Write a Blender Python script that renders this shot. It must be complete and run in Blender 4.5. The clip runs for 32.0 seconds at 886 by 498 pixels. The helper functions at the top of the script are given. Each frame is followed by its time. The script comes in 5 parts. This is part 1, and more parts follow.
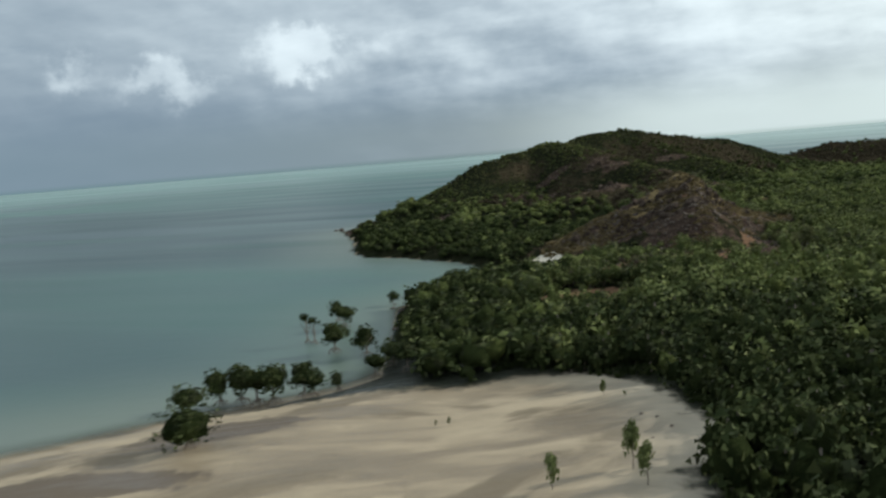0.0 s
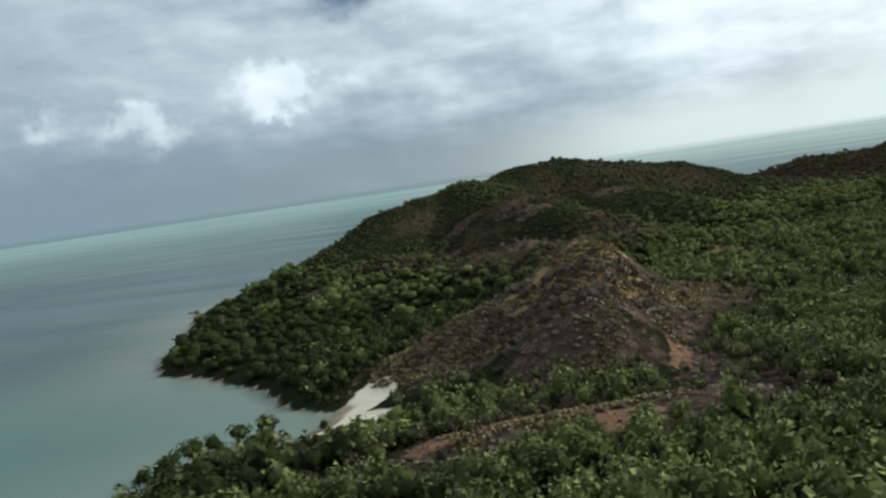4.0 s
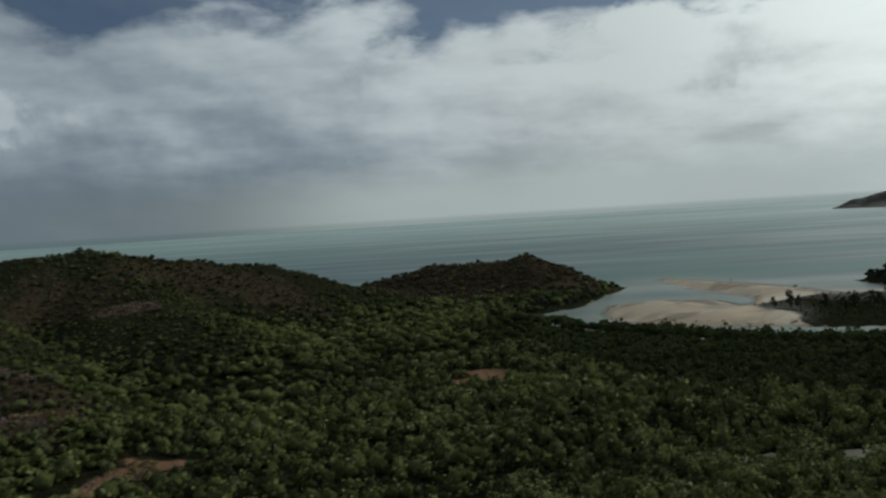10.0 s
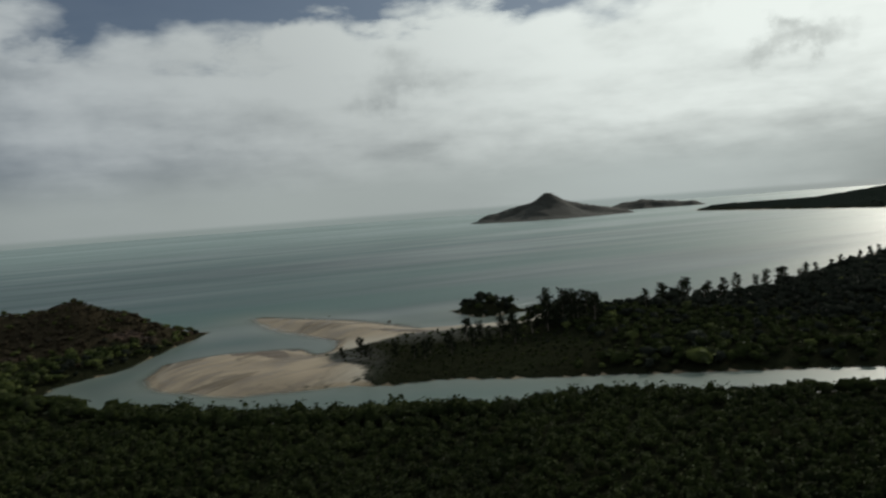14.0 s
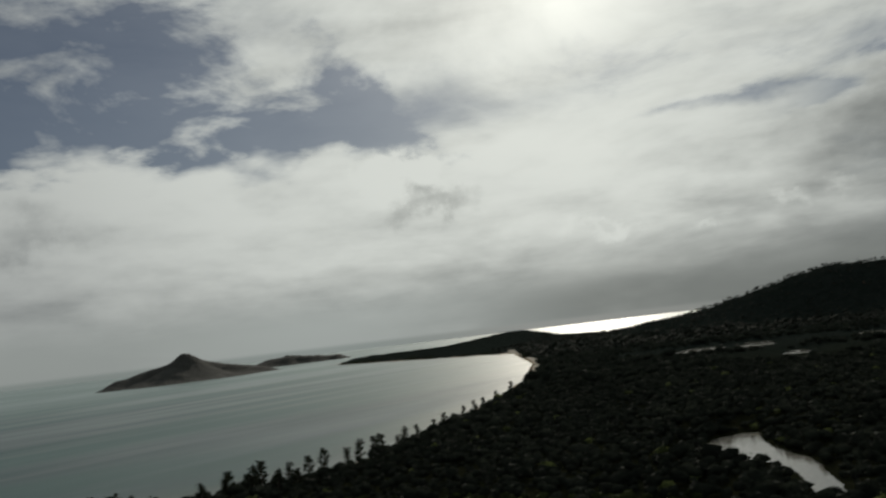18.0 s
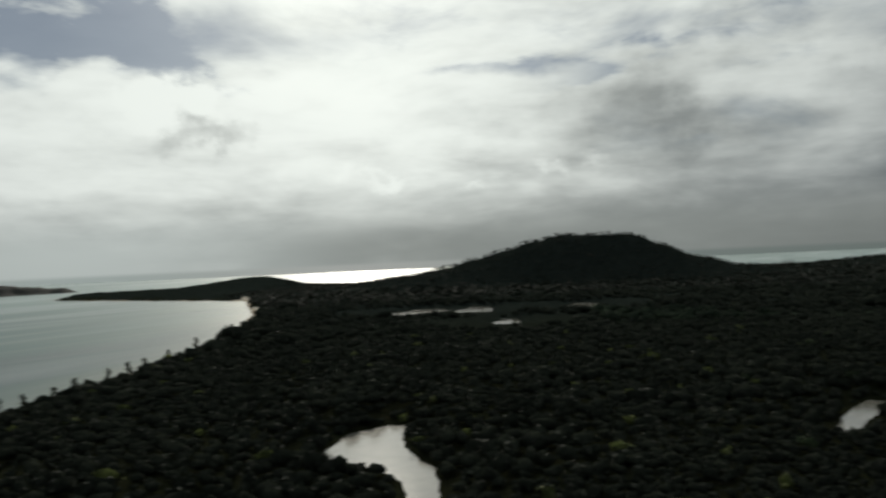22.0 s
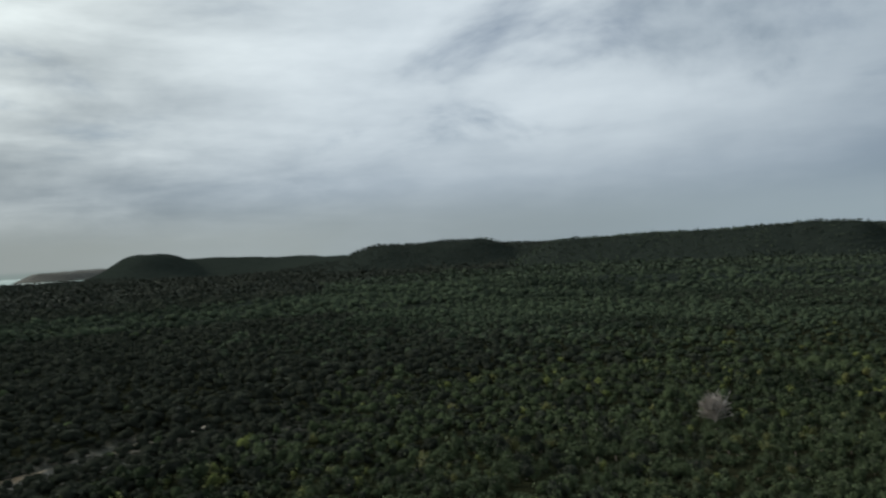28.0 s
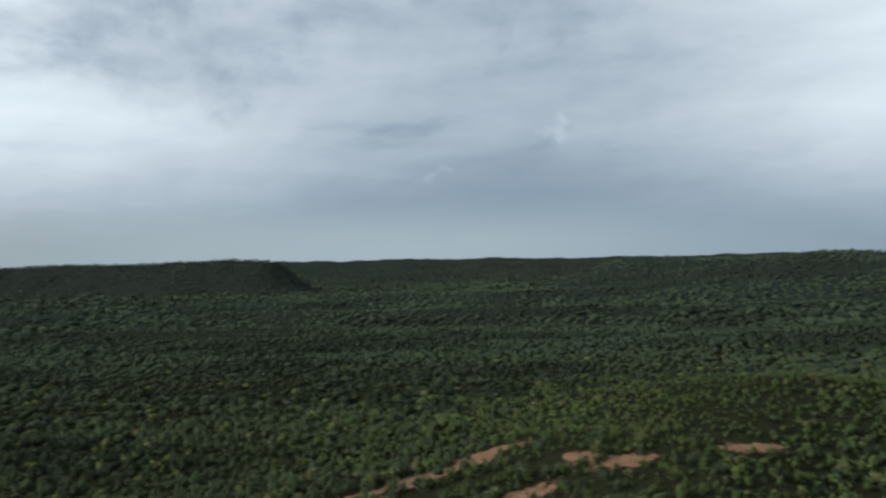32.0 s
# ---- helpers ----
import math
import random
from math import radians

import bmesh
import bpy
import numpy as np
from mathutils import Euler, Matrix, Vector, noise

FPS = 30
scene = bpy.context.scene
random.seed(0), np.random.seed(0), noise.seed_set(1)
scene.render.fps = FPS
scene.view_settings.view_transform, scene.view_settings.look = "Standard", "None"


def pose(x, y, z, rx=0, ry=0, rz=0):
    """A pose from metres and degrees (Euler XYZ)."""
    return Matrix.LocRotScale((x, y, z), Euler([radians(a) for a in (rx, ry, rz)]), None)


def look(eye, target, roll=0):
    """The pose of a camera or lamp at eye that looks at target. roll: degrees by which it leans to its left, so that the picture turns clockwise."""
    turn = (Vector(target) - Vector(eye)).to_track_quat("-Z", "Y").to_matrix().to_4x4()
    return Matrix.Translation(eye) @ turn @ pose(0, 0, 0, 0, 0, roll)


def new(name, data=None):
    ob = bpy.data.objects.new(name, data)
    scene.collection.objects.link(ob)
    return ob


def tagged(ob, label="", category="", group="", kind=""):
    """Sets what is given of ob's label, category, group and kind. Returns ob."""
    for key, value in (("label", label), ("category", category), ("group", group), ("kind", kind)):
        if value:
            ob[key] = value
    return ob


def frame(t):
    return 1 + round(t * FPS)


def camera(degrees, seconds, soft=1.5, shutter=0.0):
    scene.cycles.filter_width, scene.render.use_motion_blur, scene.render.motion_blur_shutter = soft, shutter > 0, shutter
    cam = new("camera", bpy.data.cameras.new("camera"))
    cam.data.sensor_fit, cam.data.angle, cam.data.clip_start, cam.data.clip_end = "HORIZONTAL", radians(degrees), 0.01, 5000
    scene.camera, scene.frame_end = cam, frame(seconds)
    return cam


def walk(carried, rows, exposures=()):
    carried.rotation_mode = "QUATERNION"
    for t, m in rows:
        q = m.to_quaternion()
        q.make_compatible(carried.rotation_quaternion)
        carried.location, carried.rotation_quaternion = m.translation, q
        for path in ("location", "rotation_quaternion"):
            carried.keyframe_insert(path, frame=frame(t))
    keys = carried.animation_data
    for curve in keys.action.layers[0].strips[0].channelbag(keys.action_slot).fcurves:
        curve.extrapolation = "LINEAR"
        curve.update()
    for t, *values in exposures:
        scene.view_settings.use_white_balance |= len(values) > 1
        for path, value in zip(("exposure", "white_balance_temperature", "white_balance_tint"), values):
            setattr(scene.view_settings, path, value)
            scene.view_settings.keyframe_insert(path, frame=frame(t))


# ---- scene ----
LENS = 57.26
# seconds, place, heading clockwise from +y, pitch, lean
PATH = [
    (0.0, 0.00, 0.00, 49.93, 0.00, -6.88, -4.76),
    (0.5, 6.97, 15.02, 51.05, 2.94, -6.37, -4.93),
    (1.0, 14.11, 30.16, 52.18, 5.29, -4.59, -4.39),
    (1.5, 21.42, 45.39, 53.23, 7.27, -2.00, -5.27),
    (2.0, 28.88, 60.67, 54.12, 7.43, -0.03, -6.67),
    (2.3, 33.42, 69.85, 54.54, 7.44, -0.36, -7.28),
    (3.0, 44.21, 91.21, 55.12, 5.78, -1.16, -7.98),
    (3.8, 57.06, 115.01, 55.38, 1.71, -4.41, -8.44),
    (4.6, 70.75, 137.35, 55.75, 0.67, -6.19, -8.37),
    (5.0, 78.01, 147.71, 56.14, 2.09, -5.25, -7.41),
    (5.5, 87.51, 159.81, 56.91, 4.84, -5.26, -6.03),
    (6.0, 97.46, 171.12, 57.89, 8.87, -5.08, -6.95),
    (6.5, 107.81, 181.88, 59.00, 8.34, -5.98, -7.80),
    (7.0, 118.49, 192.29, 60.11, 4.32, -7.08, -7.34),
    (7.5, 129.48, 202.58, 61.13, 3.34, -8.03, -5.89),
    (8.0, 140.71, 212.85, 61.99, 6.71, -8.48, -5.24),
    (8.5, 152.16, 222.98, 62.66, 8.50, -8.40, -5.24),
    (9.0, 163.79, 232.81, 63.15, 10.38, -6.74, -4.21),
    (9.5, 175.58, 242.19, 63.45, 15.22, -4.06, -3.10),
    (10.0, 187.49, 250.97, 63.55, 20.61, -2.56, -3.53),
    (10.5, 199.50, 259.03, 63.51, 21.01, -2.38, -4.69),
    (11.0, 211.58, 266.32, 63.45, 20.49, -4.30, -4.61),
    (11.5, 223.73, 272.78, 63.51, 22.92, -5.90, -5.18),
    (12.0, 235.93, 278.38, 63.83, 26.28, -5.89, -5.51),
    (12.5, 248.16, 283.07, 64.54, 28.96, -5.82, -5.09),
    (13.0, 260.38, 286.90, 65.64, 33.13, -5.05, -4.00),
    (13.5, 272.49, 290.04, 66.93, 39.37, -3.78, -4.01),
    (14.0, 284.41, 292.70, 68.22, 43.46, -3.02, -4.30),
    (14.5, 296.05, 295.07, 69.29, 46.40, -2.11, -4.74),
    (15.0, 307.32, 297.32, 69.96, 53.13, 0.00, -5.42),
    (15.3, 313.92, 298.62, 70.13, 57.06, 1.55, -5.78),
    (15.9, 327.01, 300.84, 70.10, 59.88, 2.57, -6.32),
    (16.7, 344.93, 302.31, 69.61, 62.90, 3.81, -7.22),
    (17.6, 366.89, 300.65, 69.05, 65.90, 5.01, -7.47),
    (18.0, 377.33, 298.66, 68.93, 68.17, 5.55, -6.80),
    (18.5, 390.63, 295.34, 68.90, 72.01, 6.79, -6.46),
    (19.0, 403.86, 291.36, 69.00, 75.28, 8.39, -5.77),
    (19.5, 416.63, 287.00, 69.24, 74.15, 8.65, -4.40),
    (20.0, 428.59, 282.53, 69.61, 74.22, 8.37, -3.59),
    (20.5, 439.50, 277.94, 70.07, 74.82, 9.47, -3.56),
    (21.0, 449.19, 273.02, 70.58, 73.83, 6.54, -2.86),
    (21.5, 457.53, 267.57, 71.08, 76.49, 2.68, -2.95),
    (22.0, 464.35, 261.36, 71.51, 83.81, 0.48, -2.56),
    (22.5, 469.53, 254.23, 71.82, 93.79, 0.51, -2.40),
    (23.0, 473.22, 246.24, 72.00, 102.49, 1.27, -3.25),
    (23.5, 475.72, 237.66, 72.03, 106.41, 0.11, -2.78),
    (24.0, 477.33, 228.71, 71.91, 110.29, -0.90, -2.23),
    (24.3, 478.00, 223.28, 71.77, 113.79, 0.51, -3.97),
    (25.0, 479.11, 210.73, 71.23, 119.06, 0.86, -4.02),
    (25.8, 479.57, 196.90, 70.38, 127.76, 1.81, -3.86),
    (26.6, 478.63, 183.75, 69.53, 134.77, 2.00, -3.67),
    (27.0, 477.43, 177.47, 69.19, 140.19, 0.97, -3.27),
    (27.5, 475.11, 169.92, 68.90, 147.23, 0.15, -3.39),
    (28.0, 471.82, 162.76, 68.80, 150.79, -0.30, -3.18),
    (28.5, 467.50, 156.03, 68.88, 154.36, -0.48, -1.68),
    (29.0, 462.09, 149.79, 69.15, 161.65, 0.44, -1.43),
    (29.5, 455.56, 144.10, 69.64, 167.87, 1.57, -2.29),
    (30.0, 447.90, 138.99, 70.34, 172.23, 1.31, -3.26),
    (30.5, 439.33, 134.43, 71.22, 175.56, 0.56, -3.76),
    (31.0, 430.16, 130.36, 72.23, 178.36, 0.15, -2.56),
    (31.5, 420.68, 126.74, 73.32, 182.34, 0.38, -0.70),
    (32.0, 411.19, 123.51, 74.44, 188.11, 0.57, -1.01),
]
EXPO = [(0, 0.17, 6150, 5), (1, 0.22, 6150, 5), (1.5, 0.02, 6150, 5), (2, -0.23, 6150, 5), (2.5, -0.18, 6150, 5), (4.5, 0.37, 6150, 5), (5, 0.32, 6150, 5), (5.5, 0.27, 6150, 5),
        (6, 0.17, 6150, 5), (6.5, -0.08, 6150, 5), (7, 0.22, 6150, 5), (8, 0.22, 6150, 5), (9, 0.22, 6150, 5), (10, -0.72, 6200, 6), (11, -0.55, 6200, 6), (12, -0.18, 6200, 6),
        (13, -0.6, 6300, 7), (14, -0.92, 6400, 8), (15, -0.86, 6500, 9), (17.6, -1.3, 6600, 10), (18, -1.3, 6600, 10), (19, -1.52, 6600, 10), (20, -1.4, 6600, 10), (20.5, -1.45, 6600, 10),
        (21, -1.65, 6600, 10), (22, -0.9, 6500, 9), (23, -0.85, 6500, 9), (24, -0.52, 6500, 9), (26.6, -0.3, 6400, 9), (28, 0.05, 6300, 8), (30, 0.15, 6300, 8), (31, 0.33, 6300, 8),
        (32, 0.35, 6250, 8)]
cam = camera(LENS, 32.0, soft=2.4, shutter=0.4)
walk(cam, [(t, pose(x, y, z, 90 + p, 0, -h) @ pose(0, 0, 0, 0, 0, r)) for t, x, y, z, h, p, r in PATH],
     exposures=EXPO)

# ---- sky and sun ----
SUN_AZ, SUN_EL = 78.5, 25.0


def aim(az, el):
    a, e = radians(az), radians(el)
    return Vector((math.sin(a) * math.cos(e), math.cos(a) * math.cos(e), math.sin(e)))


class Nodes:
    """Short hand for a node tree."""

    def __init__(self, tree):
        self.t = tree
        tree.nodes.clear()

    def add(self, kind):
        return self.t.nodes.new(kind)

    def put(self, socket, v):
        if v is None:
            return
        if isinstance(v, bpy.types.NodeSocket):
            self.t.links.new(v, socket)
        elif isinstance(v, (tuple, list)) and socket.type == "RGBA" and len(v) == 3:
            socket.default_value = (*v, 1)
        else:
            socket.default_value = v

    def math(self, op, a, b=None, c=None, clamp=False):
        n = self.add("ShaderNodeMath")
        n.operation, n.use_clamp = op, clamp
        for s, v in zip(n.inputs, (a, b, c)):
            self.put(s, v)
        return n.outputs[0]

    def vec(self, op, a, b=None, scale=None):
        n = self.add("ShaderNodeVectorMath")
        n.operation = op
        self.put(n.inputs[0], a)
        self.put(n.inputs[1], b)
        if scale is not None:
            self.put(n.inputs["Scale"], scale)
        return n.outputs["Value"] if op in ("DOT_PRODUCT", "LENGTH") else n.outputs[0]

    def span(self, v, lo, hi, a=0.0, b=1.0, smooth=True):
        n = self.add("ShaderNodeMapRange")
        n.interpolation_type = "SMOOTHSTEP" if smooth else "LINEAR"
        for s, x in zip(n.inputs, (v, lo, hi, a, b)):
            self.put(s, x)
        return n.outputs[0]

    def mix(self, f, a, b, blend="MIX"):
        n = self.add("ShaderNodeMix")
        n.data_type, n.blend_type = "RGBA", blend
        self.put(n.inputs[0], f)
        self.put(n.inputs[6], a)
        self.put(n.inputs[7], b)
        return n.outputs[2]

    def noise(self, vec, scale, detail=4.0, rough=0.55, warp=0.0, out=0):
        n = self.add("ShaderNodeTexNoise")
        self.put(n.inputs["Vector"], vec)
        n.inputs["Scale"].default_value, n.inputs["Detail"].default_value = scale, detail
        n.inputs["Roughness"].default_value, n.inputs["Distortion"].default_value = rough, warp
        return n.outputs[out]


def make_world():
    w = bpy.data.worlds.new("sky")
    scene.world = w
    w.use_nodes = True
    n = Nodes(w.node_tree)
    d = n.vec("NORMALIZE", n.add("ShaderNodeTexCoord").outputs["Generated"])
    xyz = n.add("ShaderNodeSeparateXYZ")
    n.put(xyz.inputs[0], d)
    x, y, z = xyz.outputs
    sky = n.add("ShaderNodeTexSky")
    sky.sky_type, sky.sun_disc, sky.sun_elevation, sky.sun_rotation = "NISHITA", False, radians(SUN_EL), radians(SUN_AZ)
    blue = n.vec("MULTIPLY", n.vec("SCALE", sky.outputs[0], scale=0.042), (0.72, 0.90, 1.16))
    sun = n.vec("DOT_PRODUCT", d, aim(SUN_AZ, SUN_EL))
    # ragged edges: the direction is stirred a little before it is compared
    stir = n.vec("SUBTRACT", n.noise(d, 5.0, 6.0, 0.6, out=1), (0.5, 0.5, 0.5))
    ragged = n.vec("NORMALIZE", n.vec("ADD", d, n.vec("SCALE", stir, scale=0.30)))

    def spots(rows, where, flat=1.0):
        total = None
        for az, el, wide, amount in rows:
            off = n.vec("MULTIPLY", n.vec("SUBTRACT", where, aim(az, el)), (1.0, 1.0, flat))
            k = n.span(n.vec("LENGTH", off), 0.0, radians(wide), amount, 0.0)
            total = k if total is None else n.math("ADD", total, k)
        return total

    # heaped clouds, seen from the side: the same billows twice, shifted towards the sun, to light them
    crisp = n.vec("SUBTRACT", n.noise(d, 17.0, 6.0, 0.6, out=1), (0.5, 0.5, 0.5))
    crisp = n.vec("NORMALIZE", n.vec("ADD", d, n.vec("SCALE", crisp, scale=0.11)))
    side = n.vec("MULTIPLY", d, (1.0, 1.0, 2.3))
    shift = n.vec("ADD", side, aim(SUN_AZ, 55) * 0.035)
    heap, heap_lit = n.noise(side, 4.6, 8.0, 0.50), n.noise(shift, 4.6, 8.0, 0.50)
    billow = n.noise(side, 9.0, 6.0, 0.5)
    relief = n.math("ADD", n.math("SUBTRACT", heap, heap_lit), n.math("MULTIPLY", n.math("SUBTRACT", billow, n.noise(n.vec("ADD", side, aim(SUN_AZ, 60) * 0.018), 9.0, 6.0, 0.5)), 0.55))
    # high broken cloud in perspective
    up = n.math("ADD", n.math("MAXIMUM", z, 0.0), 0.16)
    deck = n.add("ShaderNodeCombineXYZ")
    n.put(deck.inputs[0], n.math("DIVIDE", x, up))
    n.put(deck.inputs[1], n.math("DIVIDE", y, up))
    deck.inputs[2].default_value = 3.7
    wisps = n.noise(deck.outputs[0], 1.25, 8.0, 0.56, 0.4)
    broad = n.noise(deck.outputs[0], 0.8, 4.0, 0.5, 0.3)
    near = n.span(sun, 0.35, 1.0)
    puffs = spots([(-24, 6.6, 3.4, .8), (-16, 5.7, 4.2, 1.0), (-19.5, 6.0, 3.0, .6), (-9, 7.3, 4.6, 1.1), (-6, 6.8, 4.8, .7), (-1, 6.6, 5, .4), (3, 8.6, 5.0, .3), (19, 9.6, 5.0, .4), (36, 12.3, 4.2, .7), (64, 10.7, 4.2, .9), (67, 10.0, 3.6, .5), (43, 9.6, 4.5, .35), (-164, 8.7, 2.4, .5), (-172, 5.4, 1.8, .4),
                   (94.8, 6.3, 2.2, .6), (80.4, 5.7, 2.4, .8), (77.5, 5.9, 2.6, .6), (86.3, 5.4, 1.9, .7), (91.5, 6.3, 2.2, .7), (72, 6.2, 2.8, .4), (116, 6.4, 2.0, .4), (67, 11.4, 3.2, .9)], crisp, 1.9)
    gaps = spots([(-4, 17, 10, .5), (6, 16, 13, .8), (20, 17, 14, 1.0), (36, 19, 15, 1.0), (50, 18.5, 13, 1.0), (57, 15.5, 8, .9), (62, 17, 7, .7), (66, 14, 5, .5), (0, 24, 16, .6), (30, 27, 16, .6), (144, 9, 3.5, .28), (156, 14, 6, .22), (178, 17, 9, .42), (-163, 17, 9, .40), (-170, 19, 8, .4), (122, 15, 6, .25), (92, 19, 5, .3), (106, 17, 5, .3)], ragged)
    gaps = n.math("ADD", gaps, spots([(89, 12.2, 9, .75), (84, 12.0, 8, .6), (93, 12.2, 7, .5), (98, 14, 5, .5), (66, 13, 6, .4)], d, 5.0))
    darks = spots([(105, 15, 4.5, .9), (109, 13, 3.5, .6), (96, 7.5, 8, .5), (90, 4, 10, .35), (115, 7, 4, .5), (100, 3.5, 9, .3), (169, 15.0, 6.0, .75), (172, 17, 4.4, .4), (165, 17.5, 4.2, .3), (184, 13.5, 4.0, .2), (117, 7.5, 7, .5), (126, 7, 6, .3), (99, 9, 6, .4), (10, 3.6, 7, .5), (26, 4.0, 9, .45), (44, 4.6, 8, .4), (-2, 4.0, 6, .3)], ragged)
    darks = n.math("ADD", darks, spots([(17, 10.0, 3.5, .5), (40, 8.6, 4.0, .4), (30, 6.4, 6.0, .4), (101, 8.6, 6.0, .5), (112, 9.6, 5.0, .5), (118, 6.6, 7, .4)], crisp, 2.2))
    folds = spots([(67, 9.2, 3.6, .9), (42, 10.0, 4.0, .6), (40, 8.6, 4.0, .3), (69.5, 8.9, 2.4, .4), (44, 8.8, 4.0, .4)], crisp, 2.0)
    # the bank of cumulus in the north ends in billowing tops
    north = n.span(n.vec("DOT_PRODUCT", d, aim(40, 0)), 0.48, 0.64)
    tops = n.math("ADD", n.math("MULTIPLY", n.math("SUBTRACT", 0.216, z), 20.0), n.math("MULTIPLY", n.math("SUBTRACT", heap, 0.5), 2.2))
    tops = n.math("ADD", n.math("ADD", tops, n.math("MULTIPLY", n.math("SUBTRACT", billow, 0.5), 2.4)), puffs)
    bank = n.math("MULTIPLY", n.span(tops, -0.45, 0.50), north)
    sheet = n.math("ADD", n.math("ADD", n.math("MULTIPLY", wisps, 1.1), n.math("MULTIPLY", broad, 0.6)), n.math("MULTIPLY", heap, 0.35))
    torn = n.noise(deck.outputs[0], 2.6, 9.0, 0.60, 0.25)
    open_sky = n.span(n.math("ADD", gaps, n.math("MULTIPLY", n.math("SUBTRACT", 0.5, torn), n.span(n.vec("DOT_PRODUCT", d, aim(60, 18)), 0.2, 0.85, 0.5, 2.4))), 0.12, 0.85)
    thin = n.math("MULTIPLY", n.span(torn, 0.40, 0.66), n.span(n.vec("DOT_PRODUCT", d, aim(76, 22)), 0.72, 0.98, 0.45, 1.0))
    veil = n.math("ADD", n.math("MULTIPLY", n.span(sheet, 0.52, 0.98), n.math("SUBTRACT", 1.0, open_sky)), n.math("MULTIPLY", thin, open_sky), clamp=True)
    low_veil = n.span(z, 0.10, 0.19, 1.0, 0.0)
    veil = n.math("MAXIMUM", veil, n.math("MULTIPLY", low_veil, n.math("SUBTRACT", 1.0, n.math("MULTIPLY", gaps, 0.7), clamp=True)))
    mask = n.math("MAXIMUM", n.math("MAXIMUM", bank, veil), 0.14, clamp=True)
    # brightness: grey bases, white tops, relief from the side of the sun
    lum = n.math("ADD", n.span(z, 0.02, 0.17, 0.30, 0.72), n.math("MULTIPLY", relief, n.span(n.vec("DOT_PRODUCT", d, aim(50, 10)), 0.0, 0.8, 0.20, 1.0)))
    lum = n.math("ADD", lum, n.math("MULTIPLY", n.math("SUBTRACT", wisps, 0.5), n.math("ADD", n.span(n.vec("DOT_PRODUCT", d, aim(90, 14)), 0.35, 0.85, 0.16, 0.90), 0.0)))
    lum = n.math("ADD", lum, n.math("MULTIPLY", n.math("SUBTRACT", billow, 0.5), n.span(n.vec("DOT_PRODUCT", d, aim(50, 10)), -0.5, 0.7, 0.12, 0.34)))
    streaks = n.noise(n.vec("MULTIPLY", d, (1.0, 1.0, 6.0)), 3.4, 5.0, 0.55)
    lum = n.math("ADD", lum, n.math("MULTIPLY", n.math("SUBTRACT", streaks, 0.5), n.span(n.vec("DOT_PRODUCT", d, aim(70, 10)), 0.0, 0.8, 0.25, 1.0)))
    lum = n.math("ADD", lum, n.math("MULTIPLY", n.span(n.math("ADD", puffs, n.math("MULTIPLY", n.math("SUBTRACT", billow, 0.5), 0.9)), 0.10, 1.10), 0.42))
    lum = n.math("SUBTRACT", lum, n.math("MULTIPLY", darks, n.span(heap, 0.36, 0.58, 0.2, 0.6)))
    lum = n.math("SUBTRACT", n.math("ADD", lum, n.math("MULTIPLY", near, 0.16)), n.math("MULTIPLY", folds, 0.65))
    lum = n.math("ADD", lum, spots([(30, 9, 16, .22), (58, 8, 20, .14), (44, 6, 20, .34), (22, 7, 16, .10), (85, 8, 20, .10), (124, 10, 15, -.22), (134, 5, 14, -.15), (-178, 9, 34, -.34), (-160, 9, 30, -.36), (142, 10, 18, -.20), (104, 8, 16, -.25), (0, 9, 16, -.30), (-24, 9, 26, -.50), (118, 4, 12, -.12), (84, 20, 14, .2)], d))
    grey = n.mix(near, (0.20, 0.255, 0.315), (0.262, 0.282, 0.272))
    white = n.mix(near, (0.84, 0.90, 0.93), (0.94, 0.99, 0.94))
    cloud = n.mix(n.span(lum, -0.25, 1.25), grey, white)
    cloud = n.vec("SCALE", cloud, scale=n.span(sun, 0.68, 0.95, 1.0, 1.62))
    body = n.mix(mask, blue, cloud)
    # thick air near the horizon: slate to the north and south, pale towards the east
    ease = n.span(sun, -0.35, 0.75)
    haze = n.mix(ease, (0.19, 0.25, 0.30), (0.295, 0.32, 0.305))
    pale = spots([(26, 1, 22, .75), (46, 2, 24, .75), (64, 3, 18, .55), (14, 2, 14, .35), (-175, 3, 40, .22), (140, 1, 20, .1)], d)
    haze = n.mix(n.math('MINIMUM', pale, 1.0), haze, (0.70, 0.765, 0.74))
    haze = n.vec("SCALE", haze, scale=n.span(sun, 0.68, 0.93, 1.0, 1.45))
    thick = n.math("MULTIPLY", n.span(z, 0.012, 0.085, 1.0, 0.0), n.span(heap, 0.35, 0.70, 1.0, 0.8))
    thick = n.math("MULTIPLY", thick, n.math("SUBTRACT", 1.0, n.math("MULTIPLY", puffs, 1.2), clamp=True), clamp=True)
    body = n.mix(thick, body, haze)
    # the bright veil round the sun
    glow = n.math("POWER", n.math("MAXIMUM", sun, 0.0), 190.0)
    halo = n.math("POWER", n.math("MAXIMUM", sun, 0.0), 30.0)
    add = n.math("ADD", n.math("MULTIPLY", glow, 0.75), n.math("MULTIPLY", halo, 0.42))
    add = n.math("MULTIPLY", add, n.span(wisps, 0.30, 0.66, 0.45, 1.2))
    body = n.mix(1.0, body, n.vec("SCALE", (1.0, 0.97, 0.86), scale=add), "ADD")
    # far water under the horizon
    water = n.mix(n.span(sun, 0.86, 0.935), n.mix(0.30, haze, (0.09, 0.18, 0.16)), (0.85, 0.86, 0.82))
    body = n.mix(n.span(z, -0.009, -0.003, 1.0, 0.0), body, water)
    bg = n.add("ShaderNodeBackground")
    n.put(bg.inputs[0], body)
